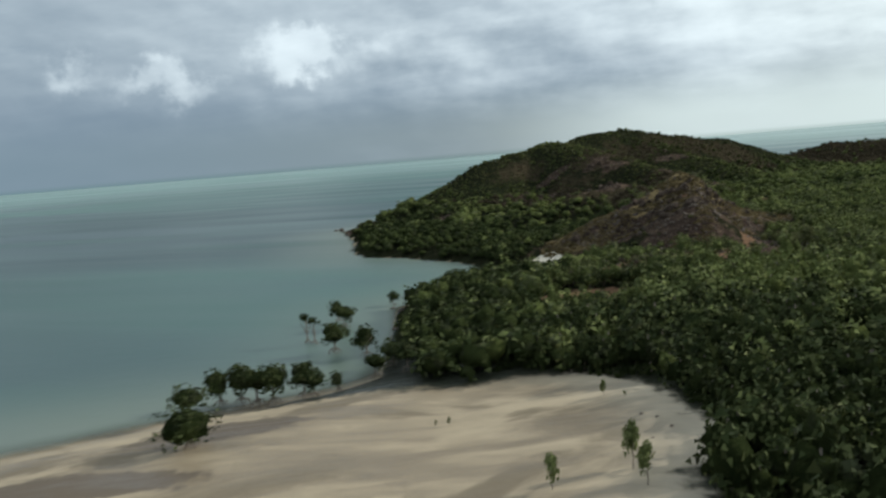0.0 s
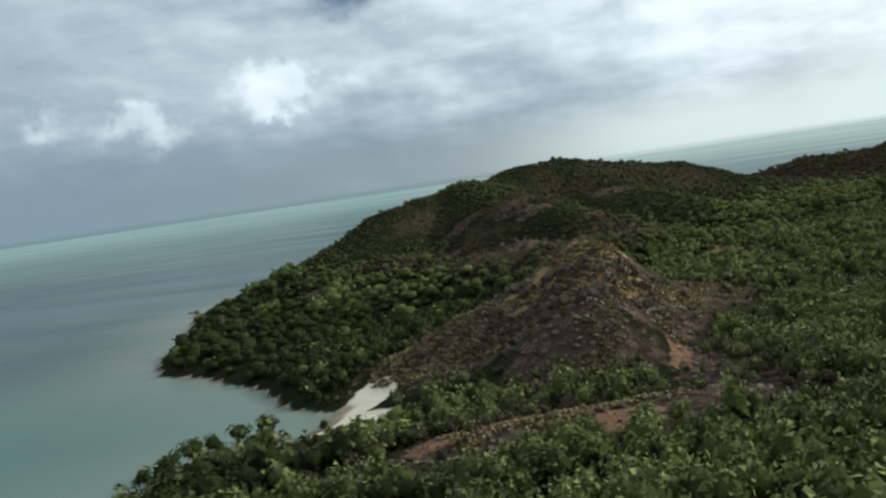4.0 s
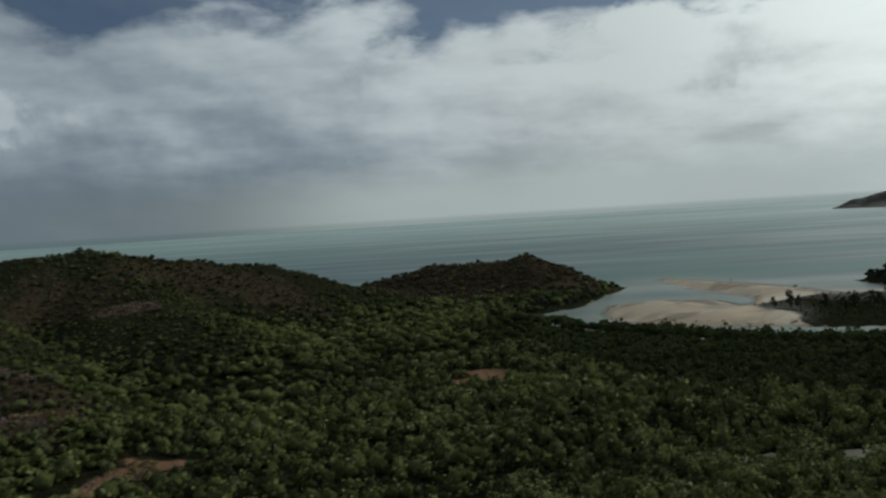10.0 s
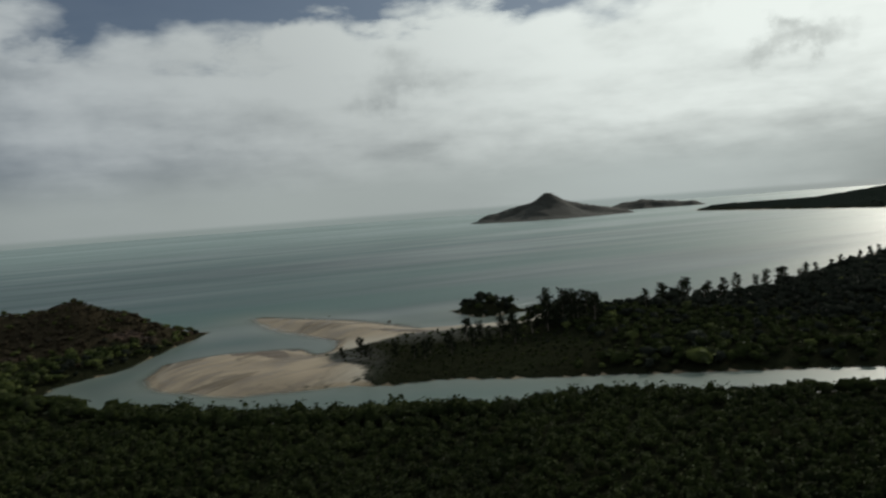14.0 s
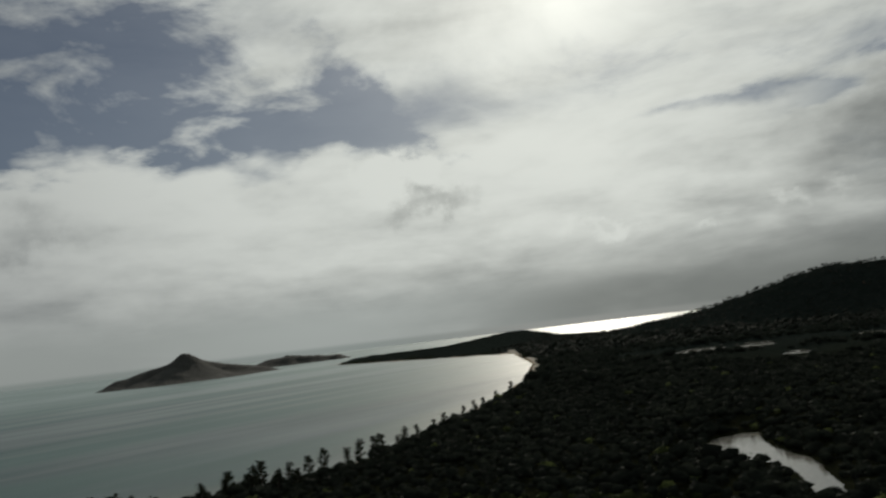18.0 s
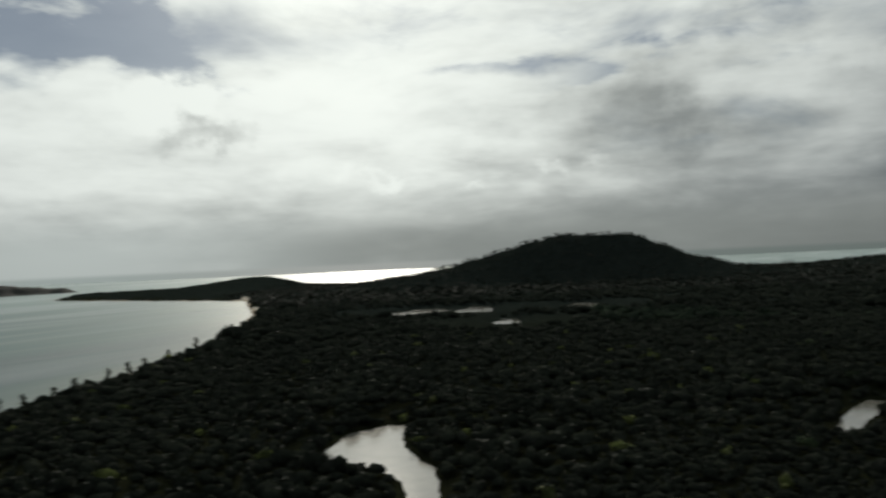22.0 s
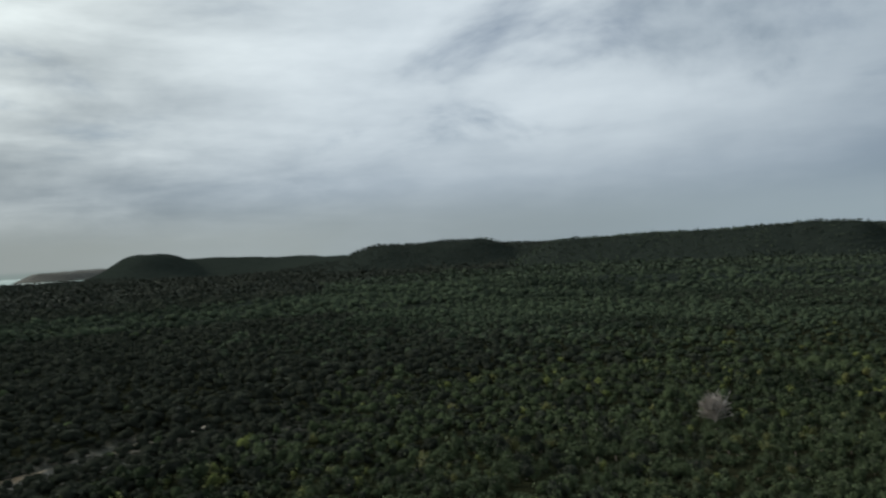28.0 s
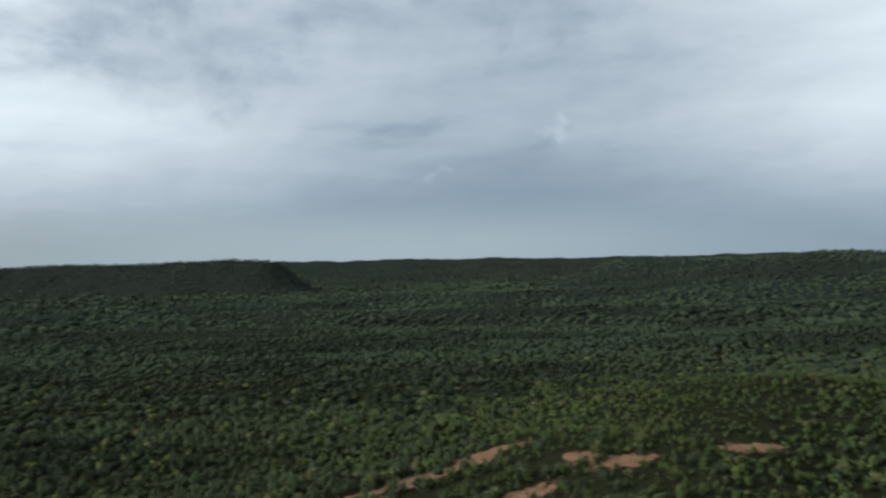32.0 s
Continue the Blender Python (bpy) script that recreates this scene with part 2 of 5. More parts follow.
    out = n.add("ShaderNodeOutputWorld")
    n.put(out.inputs[0], bg.outputs[0])


make_world()
sun_data = bpy.data.lights.new("sun", "SUN")
sun_data.energy, sun_data.angle, sun_data.color = 3.2, radians(1.6), (1.0, 0.93, 0.80)
new("sun", sun_data).matrix_world = look(aim(SUN_AZ, SUN_EL) * 3000, (0, 0, 0))


# ---- materials ----
def material(name):
    m = bpy.data.materials.new(name)
    m.use_nodes = True
    n = Nodes(m.node_tree)
    b = n.add("ShaderNodeBsdfPrincipled")
    o = n.add("ShaderNodeOutputMaterial")
    n.put(o.inputs[0], b.outputs[0])
    n.pos = n.add("ShaderNodeNewGeometry").outputs["Position"]
    n.b, n.o, n.m = b, o, m
    return n


def bump(n, height, strength, dist):
    k = n.add("ShaderNodeBump")
    n.put(k.inputs["Height"], height)
    k.inputs["Strength"].default_value = strength
    n.put(k.inputs["Distance"], dist)
    n.put(n.b.inputs["Normal"], k.outputs[0])


def attr(n, name):
    a = n.add("ShaderNodeAttribute")
    a.attribute_name = name
    return a.outputs["Fac"]


def leaf_material(name, dark, mid, light, rough=0.8, mass=False, bands=False):
    """Foliage whose green drifts from tree to tree and from leaf to leaf; mass: the closed inside of a crown."""
    n = material(name)
    patch = n.noise(n.pos, 0.016, 3.0)
    if bands:
        # long dark belts: the shade of tree lines painted into the green
        patch = n.span(n.noise(n.vec("MULTIPLY", n.pos, (0.30, 1.0, 1.0)), 0.0125, 4.0, 0.55, 0.6), 0.38, 0.62, 0.1, 0.95)
    tree = n.noise(n.pos, 0.19, 2.0, 0.5)
    if mass:
        leaf = n.span(n.noise(n.pos, 2.1, 5.0, 0.7), 0.35, 0.75, 0.0, 0.9)
    else:
        leaf = n.add("ShaderNodeNewGeometry").outputs["Random Per Island"]
    c = n.mix(n.span(n.math("ADD", n.math("MULTIPLY", tree, 0.7), n.math("MULTIPLY", patch, 0.55)), 0.42, 0.80), dark, mid)
    dull = n.span(n.noise(n.vec("ADD", n.pos, (310.0, 90.0, 0.0)), 0.24, 2.0, 0.5), 0.54, 0.68, 0.0, 0.55)
    c = n.mix(dull, c, tuple(0.30 * a + 0.5 * sum(mid) / 3 for a in light))
    c = n.mix(n.math("MULTIPLY", n.math("POWER", leaf, 3.0), 0.7), c, light)
    n.put(n.b.inputs["Base Color"], c)
    n.b.inputs["Roughness"].default_value = rough
    n.b.inputs["Specular IOR Level"].default_value = 0.0 if mass else 0.04
    if mass:
        bump(n, n.noise(n.pos, 1.7, 5.0, 0.72), 1.0, 1.5)
    return n.m


def leaf_pair(name, dark, mid, light, bands=False):
    return leaf_material(name, dark, mid, light, bands=bands), leaf_material(name + "_mass", dark, mid, light, mass=True, bands=bands)


M_FOREST = leaf_pair("broad_leaves", (0.023, 0.033, 0.0140), (0.104, 0.124, 0.040), (0.225, 0.238, 0.090))
# eastern woods: backlight's darkness and some haze put into the leaf colour
M_DIMMED = leaf_pair("dimmed_leaves", (0.0160, 0.0195, 0.0150), (0.0300, 0.0355, 0.0260), (0.046, 0.052, 0.038))
# far woods: the blue of distance haze mixed into the leaf green
M_HAZY = leaf_pair("hazy_leaves", (0.021, 0.029, 0.020), (0.043, 0.059, 0.037), (0.066, 0.084, 0.052), True)
M_PALE = leaf_pair("pale_leaves", (0.070, 0.088, 0.030), (0.115, 0.135, 0.050), (0.20, 0.21, 0.10))
M_MANGROVE = leaf_pair("mangrove_leaves", (0.0145, 0.0210, 0.0085), (0.039, 0.050, 0.0180), (0.076, 0.085, 0.034))
M_WOODLAND = leaf_pair("woodland_leaves", (0.019, 0.0270, 0.0160), (0.044, 0.0600, 0.0310), (0.068, 0.084, 0.045), True)
M_HEATH = leaf_pair("heath_leaves", (0.034, 0.027, 0.019), (0.068, 0.055, 0.036), (0.125, 0.104, 0.070))
M_SCRUB = leaf_pair("scrub_leaves", (0.036, 0.042, 0.018), (0.090, 0.096, 0.037), (0.175, 0.170, 0.082))
M_NEEDLE = leaf_material("needle_leaves", (0.0098, 0.0140, 0.0077), (0.0196, 0.0245, 0.0126), (0.0385, 0.0434, 0.0224))
M_LUSH = leaf_pair("lush_leaves", (0.032, 0.046, 0.018), (0.062, 0.088, 0.030), (0.095, 0.122, 0.044))
M_GREY = leaf_material("dry_twigs", (0.16, 0.14, 0.12), (0.24, 0.21, 0.18), (0.34, 0.31, 0.28), 0.9)
M_GRASS = leaf_material("dry_grass", (0.09, 0.072, 0.036), (0.155, 0.118, 0.060), (0.26, 0.205, 0.11), 0.9)


def bark_material():
    n = material("bark")
    v = n.vec("MULTIPLY", n.pos, (1.0, 1.0, 0.2))
    g = n.noise(v, 9.0, 5.0, 0.6)
    n.put(n.b.inputs["Base Color"], n.mix(g, (0.06, 0.045, 0.035), (0.26, 0.22, 0.18)))
    n.b.inputs["Roughness"].default_value = 0.9
    bump(n, g, 0.6, 0.05)
    return n.m


def rock_material():
    n = material("weathered_rock")
    a, b = n.noise(n.pos, 0.35, 5.0), n.noise(n.pos, 3.0, 6.0, 0.65)
    c = n.mix(a, (0.040, 0.029, 0.024), (0.12, 0.092, 0.074))
    c = n.mix(n.span(b, 0.50, 0.72), c, (0.215, 0.172, 0.132))
    n.put(n.b.inputs["Base Color"], c)
    n.b.inputs["Roughness"].default_value = 0.9
    bump(n, b, 0.8, 0.25)
    return n.m


def crag_material():
    n = material("dark_crag")
    v = n.vec("MULTIPLY", n.pos, (1.0, 1.0, 0.45))
    a, b = n.noise(v, 0.6, 5.0), n.noise(n.pos, 3.4, 6.0, 0.7)
    c = n.mix(a, (0.024, 0.017, 0.013), (0.080, 0.058, 0.044))
    n.put(n.b.inputs["Base Color"], n.mix(n.span(b, 0.60, 0.80), c, (0.15, 0.115, 0.085)))
    n.b.inputs["Roughness"].default_value = 0.95
    n.b.inputs["Specular IOR Level"].default_value = 0.15
    bump(n, n.math("ADD", a, b), 0.9, 0.5)
    return n.m


def ground_material():
    """Sand, red earth, rock and leaf litter, each where the land has it."""
    n = material("ground_cover")
    f1, f2, f3 = n.noise(n.pos, 0.03, 4.0), n.noise(n.pos, 0.35, 6.0, 0.6), n.noise(n.pos, 2.5, 6.0, 0.65)
    streak = n.noise(n.vec("MULTIPLY", n.pos, (0.25, 1.0, 1.0)), 0.12, 5.0, 0.6, 0.5)
    litter = n.mix(f2, (0.009, 0.011, 0.006), (0.021, 0.022, 0.012))
    litter = n.mix(n.span(f1, 0.45, 0.7), litter, (0.017, 0.020, 0.0105))
    litter = n.mix(n.span(n.math("ADD", attr(n, "heathy"), n.math("MULTIPLY", n.math("SUBTRACT", n.noise(n.pos, 0.11, 6.0, 0.65), 0.5), 3.0)), 0.30, 0.95), litter, n.mix(f2, (0.022, 0.019, 0.012), (0.056, 0.045, 0.028)))
    # far tree cover on the ground, tinted blue green to paint in haze
    litter = n.mix(attr(n, "wooded"), litter, n.mix(n.noise(n.pos, 0.05, 5.0, 0.7), (0.012, 0.016, 0.014), (0.034, 0.043, 0.036)))
    rock = n.mix(f2, (0.020, 0.014, 0.012), (0.070, 0.050, 0.040))
    rock = n.mix(n.span(n.math('ADD', n.math('MULTIPLY', f3, 0.6), n.math('MULTIPLY', f2, 0.4)), 0.50, 0.66), rock, (0.155, 0.112, 0.074))
    earth = n.mix(f2, (0.095, 0.052, 0.032), (0.190, 0.122, 0.078))
    sand = n.mix(f2, (0.40, 0.36, 0.29), (0.55, 0.51, 0.43))
    wet = n.mix(n.span(streak, 0.32, 0.66), (0.185, 0.143, 0.095), (0.335, 0.272, 0.190))
    wet = n.mix(n.span(n.noise(n.vec("MULTIPLY", n.pos, (0.5, 1.0, 1.0)), 0.045, 5.0, 0.6, 0.8), 0.50, 0.62), wet, (0.150, 0.118, 0.080))
    wet = n.mix(n.span(f3, 0.62, 0.75, 0.0, 0.35), wet, (0.12, 0.095, 0.068))
    height = n.add("ShaderNodeSeparateXYZ")
    n.put(height.inputs[0], n.pos)
    dry = n.math("MULTIPLY", n.math("SUBTRACT", 1.0, attr(n, "tidal"), clamp=True), n.span(n.math("ADD", height.outputs[2], n.math("MULTIPLY", n.math("SUBTRACT", streak, 0.5), 1.6)), 0.25, 1.1))
    sand = n.mix(dry, wet, sand)
    sand = n.mix(n.span(n.math("ADD", attr(n, "stained"), n.math("MULTIPLY", n.math("SUBTRACT", f2, 0.5), 0.9)), 0.30, 0.55), sand, n.mix(f3, (0.075, 0.058, 0.042), (0.13, 0.10, 0.072)))
    wob = n.math("ADD", n.math("MULTIPLY", n.math("SUBTRACT", f2, 0.5), 1.0), n.math("MULTIPLY", n.math("SUBTRACT", n.noise(n.pos, 0.09, 5.0, 0.6), 0.5), 1.6))
    c = n.mix(n.span(n.math("ADD", attr(n, "rocky"), wob), 0.35, 0.65), litter, rock)
    straw = n.mix(f3, (0.12, 0.085, 0.042), (0.27, 0.205, 0.105))
    c = n.mix(n.span(n.math("ADD", attr(n, "straw"), n.math("MULTIPLY", wob, 0.8)), 0.38, 0.62), c, straw)
    c = n.mix(n.span(n.math("ADD", attr(n, "earthy"), wob), 0.40, 0.62), c, earth)
    c = n.mix(n.span(n.math("ADD", attr(n, "sandy"), n.math("MULTIPLY", n.math("SUBTRACT", f2, 0.5), 0.4)), 0.42, 0.58), c, sand)
    n.put(n.b.inputs["Base Color"], c)
    n.b.inputs["Roughness"].default_value = 0.92
    n.put(n.b.inputs["Specular IOR Level"], n.math("MULTIPLY", attr(n, "tidal"), 0.3))
    n.put(n.b.inputs["Roughness"], n.math("SUBTRACT", 0.92, n.math("MULTIPLY", attr(n, "tidal"), n.span(streak, 0.35, 0.6, 0.5, 0.1))))
    bump(n, n.math("ADD", n.math("MULTIPLY", f2, 0.7), n.math("ADD", n.math("MULTIPLY", f3, 0.3), n.math("MULTIPLY", n.noise(n.pos, 0.16, 4.0, 0.7), n.span(attr(n, "sandy"), 0.2, 0.6, 2.6, 0.0)))), 0.8, n.math("ADD", n.span(attr(n, "sandy"), 0.2, 0.6, 1.6, 0.25), n.math("MULTIPLY", attr(n, "wooded"), 5.0)))
    return n.m


def sea_material():
    """Milky green shallows that clear towards the beach; long wind streaks and small waves. Cloud shade and far haze
    lie in the colour.
    """
    n = material("sea_water")
    wind = n.add("ShaderNodeCombineXYZ")
    n.put(wind.inputs[0], n.vec("DOT_PRODUCT", n.pos, (math.sin(radians(112)), math.cos(radians(112)), 0.0)))
    n.put(wind.inputs[1], n.vec("DOT_PRODUCT", n.pos, (math.cos(radians(112)), -math.sin(radians(112)), 0.0)))
    far = n.vec("MULTIPLY", wind.outputs[0], (0.22, 1.0, 1.0))
    # broad bands: the shade of clouds painted into the water's colour
    shade_band = n.noise(far, 0.0034, 3.0, 0.5, 0.5)
    patch = n.noise(far, 0.016, 3.0, 0.5, 0.4)
    streak = n.noise(n.vec("MULTIPLY", wind.outputs[0], (0.12, 0.75, 1.0)), 0.018, 2.5, 0.5, 0.3)
    depth = attr(n, "depth")
    c = n.mix(n.span(n.math("ADD", n.math("MULTIPLY", shade_band, 0.75), n.math("MULTIPLY", streak, 0.25)), 0.40, 0.60), (0.012, 0.036, 0.036), (0.048, 0.105, 0.094))
    c = n.mix(n.math("MULTIPLY", n.span(patch, 0.42, 0.75), 0.28), c, (0.085, 0.145, 0.122))
    place = n.add("ShaderNodeSeparateXYZ")
    n.put(place.inputs[0], n.pos)
    # turquoise band far out, with the horizon's haze painted into its colour
    offing_haze = n.span(n.vec("LENGTH", n.pos), 1000.0, 3400.0)
    c = n.mix(n.math("MULTIPLY", offing_haze, n.span(n.math("ADD", shade_band, n.math("MULTIPLY", streak, 0.25)), 0.45, 0.80, 0.92, 0.70)), c, n.mix(n.span(place.outputs[0], -900.0, 1200.0), (0.150, 0.240, 0.220), (0.250, 0.335, 0.310)))
    shoal = n.span(n.math("ADD", depth, n.math("MULTIPLY", n.math("SUBTRACT", patch, 0.5), 2.2)), 0.1, 3.6, 1.0, 0.0)
    c = n.mix(n.math("MULTIPLY", shoal, 0.75), c, (0.140, 0.160, 0.125))
    foam = n.noise(n.pos, 0.25, 5.0, 0.7)
    surf = n.math("MULTIPLY", n.math("MULTIPLY", n.span(depth, 0.35, 0.9, 1.0, 0.0), n.span(foam, 0.46, 0.62)), n.span(place.outputs[0], 470.0, 590.0))
    lines = n.noise(n.vec("MULTIPLY", n.pos, (0.12, 1.0, 1.0)), 0.10, 4.0, 0.6, 0.5)
    breaker = n.math("MULTIPLY", n.math("MULTIPLY", n.span(depth, 0.6, 3.2, 1.0, 0.0), n.span(lines, 0.60, 0.68)), n.span(place.outputs[0], 620.0, 720.0))
    surf = n.math("MAXIMUM", surf, n.math("MULTIPLY", breaker, 0.8))
    c = n.mix(n.math("MULTIPLY", surf, 0.8), c, (0.62, 0.64, 0.62))
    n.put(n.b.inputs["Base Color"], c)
    n.put(n.b.inputs["Roughness"], n.span(n.math('ADD', n.math('MULTIPLY', shade_band, 0.5), n.math('MULTIPLY', streak, 0.5)), 0.36, 0.62, 0.30, 0.48))
    n.b.inputs["Specular IOR Level"].default_value = 0.55
    n.b.inputs["IOR"].default_value = 1.33
    w = n.math("ADD", n.noise(n.vec("MULTIPLY", n.pos, (0.6, 1.0, 1.0)), 0.22, 4.0, 0.6), n.math("MULTIPLY", n.noise(n.pos, 1.3, 3.0, 0.6), 0.35))
    bump(n, w, 0.12, 0.5)
    clear = n.add("ShaderNodeBsdfTransparent")
    mixer = n.add("ShaderNodeMixShader")
    n.put(mixer.inputs[0], n.span(n.math("ADD", depth, n.math("MULTIPLY", n.math("SUBTRACT", patch, 0.5), 0.25)), 0.0, 1.0, 0.0, 1.0))
    n.put(mixer.inputs[1], clear.outputs[0])
    n.put(mixer.inputs[2], n.b.outputs[0])
    n.put(n.o.inputs[0], mixer.outputs[0])
    return n.m


def pond_material():
    n = material("still_water")
    n.put(n.b.inputs["Base Color"], n.mix(n.noise(n.pos, 0.08, 3.0), (0.10, 0.10, 0.085), (0.20, 0.19, 0.155)))
    n.b.inputs["Roughness"].default_value = 0.12
    n.b.inputs["IOR"].default_value = 1.33
    bump(n, n.noise(n.pos, 0.8, 3.0), 0.15, 0.3)
    return n.m


M_BARK, M_ROCK, M_CRAG, M_GROUND, M_SEA, M_POND = bark_material(), rock_material(), crag_material(), ground_material(), sea_material(), pond_material()

# ---- the lie of the land ----
LAND = [(-5600, -5600), (-5600, -900), (-1600, -620), (-420, -220), (-170, -40), (-118, 60), (-85, 141), (-68, 149), (-54, 156), (-38, 162), (-25, 171), (-14, 182), (-12, 217), (-14, 262), (-4, 276), (9, 291),
        (17, 290), (24, 300), (32, 308), (36, 324), (20, 338), (8, 363), (-13, 389), (-36, 406), (-44, 428), (-54, 513), (-64, 556), (-58, 582),
        (-20, 640), (40, 715), (110, 775), (200, 815), (300, 822), (360, 812), (400, 832), (460, 812), (521, 766), (480, 728), (439, 691), (399, 678), (382, 652),
        (399, 581), (407, 556), (422, 527), (445, 500), (473, 471), (507, 449), (520, 417), (550, 392), (572, 365), (596, 348), (640, 333),
        (644, 341), (622, 362), (598, 392), (573, 425), (551, 458), (527, 489), (503, 525), (482, 541), (477, 556), (443, 582), (431, 622), (437, 651), (459, 677),
        (485, 672), (511, 648), (499, 620), (520, 621), (545, 650), (558, 728), (574, 787), (584, 706), (582, 632), (604, 606), (628, 592), (650, 606), (690, 594), (700, 572),
        (722, 546), (766, 528), (847, 527), (972, 535), (1100, 545), (1262, 574), (1500, 632), (1612, 664), (2017, 822), (2256, 1192), (2441, 1479), (2630, 1572),
        (2740, 1470), (2720, 1150), (2830, 960), (2700, 760), (2660, 300), (2720, -100), (2680, -420), (2560, -900), (2720, -1380), (2960, -1900), (3600, -2700), (5600, -3700), (5600, -5600)]
PONDS = [
    ([(746, 340), (784, 337), (798, 324), (797, 316), (779, 315), (765, 312), (752, 308), (729, 296), (700, 291), (665, 287), (666, 296), (700, 301), (712, 304), (728, 314), (736, 326)], 2.0),
    ([(770, 156), (800, 141), (826, 123), (824, 116), (800, 128), (782, 141), (764, 150)], 2.4)]
for px, py, prx, pry, pz in [(1470, 332, 60, 24, 2.6), (1462, 398, 50, 36, 2.6), (1480, 199, 52, 22, 2.6), (1280, 287, 34, 14, 2.6), (318, 402, 7, 2.5, 1.6), (341, 392, 11, 3, 1.6)]:
    PONDS.append(([(px + prx * math.cos(k * 0.5236) * (1 + 0.25 * math.sin(k * 2.3)), py + pry * math.sin(k * 0.5236) * (1 + 0.2 * math.cos(k * 1.7))) for k in range(12)], pz))
ISLET = [(634, 634), (640, 652), (647, 669), (658, 664), (668, 640), (664, 624), (648, 626)]


def hashed(ix, iy, seed):
    h = (ix * 374761393 + iy * 668265263 + seed * 974711) & 0x7FFFFFFF
    h = ((h ^ (h >> 13)) * 1274126177) & 0x7FFFFFFF
    return ((h ^ (h >> 16)) & 0xFFFF) / 65535.0


def rough_field(x, y, size, seed=1, octaves=4):
    """Smooth noise, -0.5 to 0.5, for arrays of places."""
    total, amp, norm = 0.0, 1.0, 0.0
    for o in range(octaves):
        u, v = x / size, y / size
        i, j = np.floor(u).astype(np.int64), np.floor(v).astype(np.int64)
        a, b = u - i, v - j
        a, b = a * a * (3 - 2 * a), b * b * (3 - 2 * b)
        c = (hashed(i, j, seed + o) * (1 - a) + hashed(i + 1, j, seed + o) * a) * (1 - b) + (hashed(i, j + 1, seed + o) * (1 - a) + hashed(i + 1, j + 1, seed + o) * a) * b
        total, norm, amp, size = total + amp * c, norm + amp, amp * 0.5, size * 0.5
    return total / norm - 0.5


def shore_distance(x, y, ring):
    """Metres from the ring's edge, positive inside."""
    best, inside = np.full(x.shape, 1e9), np.zeros(x.shape, bool)
    for (ax, ay), (bx, by) in zip(ring, ring[1:] + ring[:1]):
        dx, dy = bx - ax, by - ay
        t = np.clip(((x - ax) * dx + (y - ay) * dy) / (dx * dx + dy * dy), 0, 1)
        best = np.minimum(best, (x - ax - t * dx) ** 2 + (y - ay - t * dy) ** 2)
        if ay != by:
            inside ^= ((ay > y) != (by > y)) & (x < ax + (y - ay) / (by - ay) * dx)
    return np.where(inside, 1, -1) * np.sqrt(best)


def ridge(x, y, ax, ay, bx, by, ha, hb, wide, flat=0.0, power=2.0):
    """A hill along the line a-b, ha and hb high, falling away over the width."""
    dx, dy = bx - ax, by - ay
    t = np.clip(((x - ax) * dx + (y - ay) * dy) / max(dx * dx + dy * dy, 1e-6), 0, 1)
    r = np.hypot(x - ax - t * dx, y - ay - t * dy)
    r = np.maximum(r - flat, 0) / wide
    return (ha + (hb - ha) * t) * np.exp(-0.5 * r ** power)


def smax(a, b, k=3.0):
    h = np.clip(0.5 + 0.5 * (a - b) / k, 0, 1)
    return b + (a - b) * h + k * h * (1 - h)


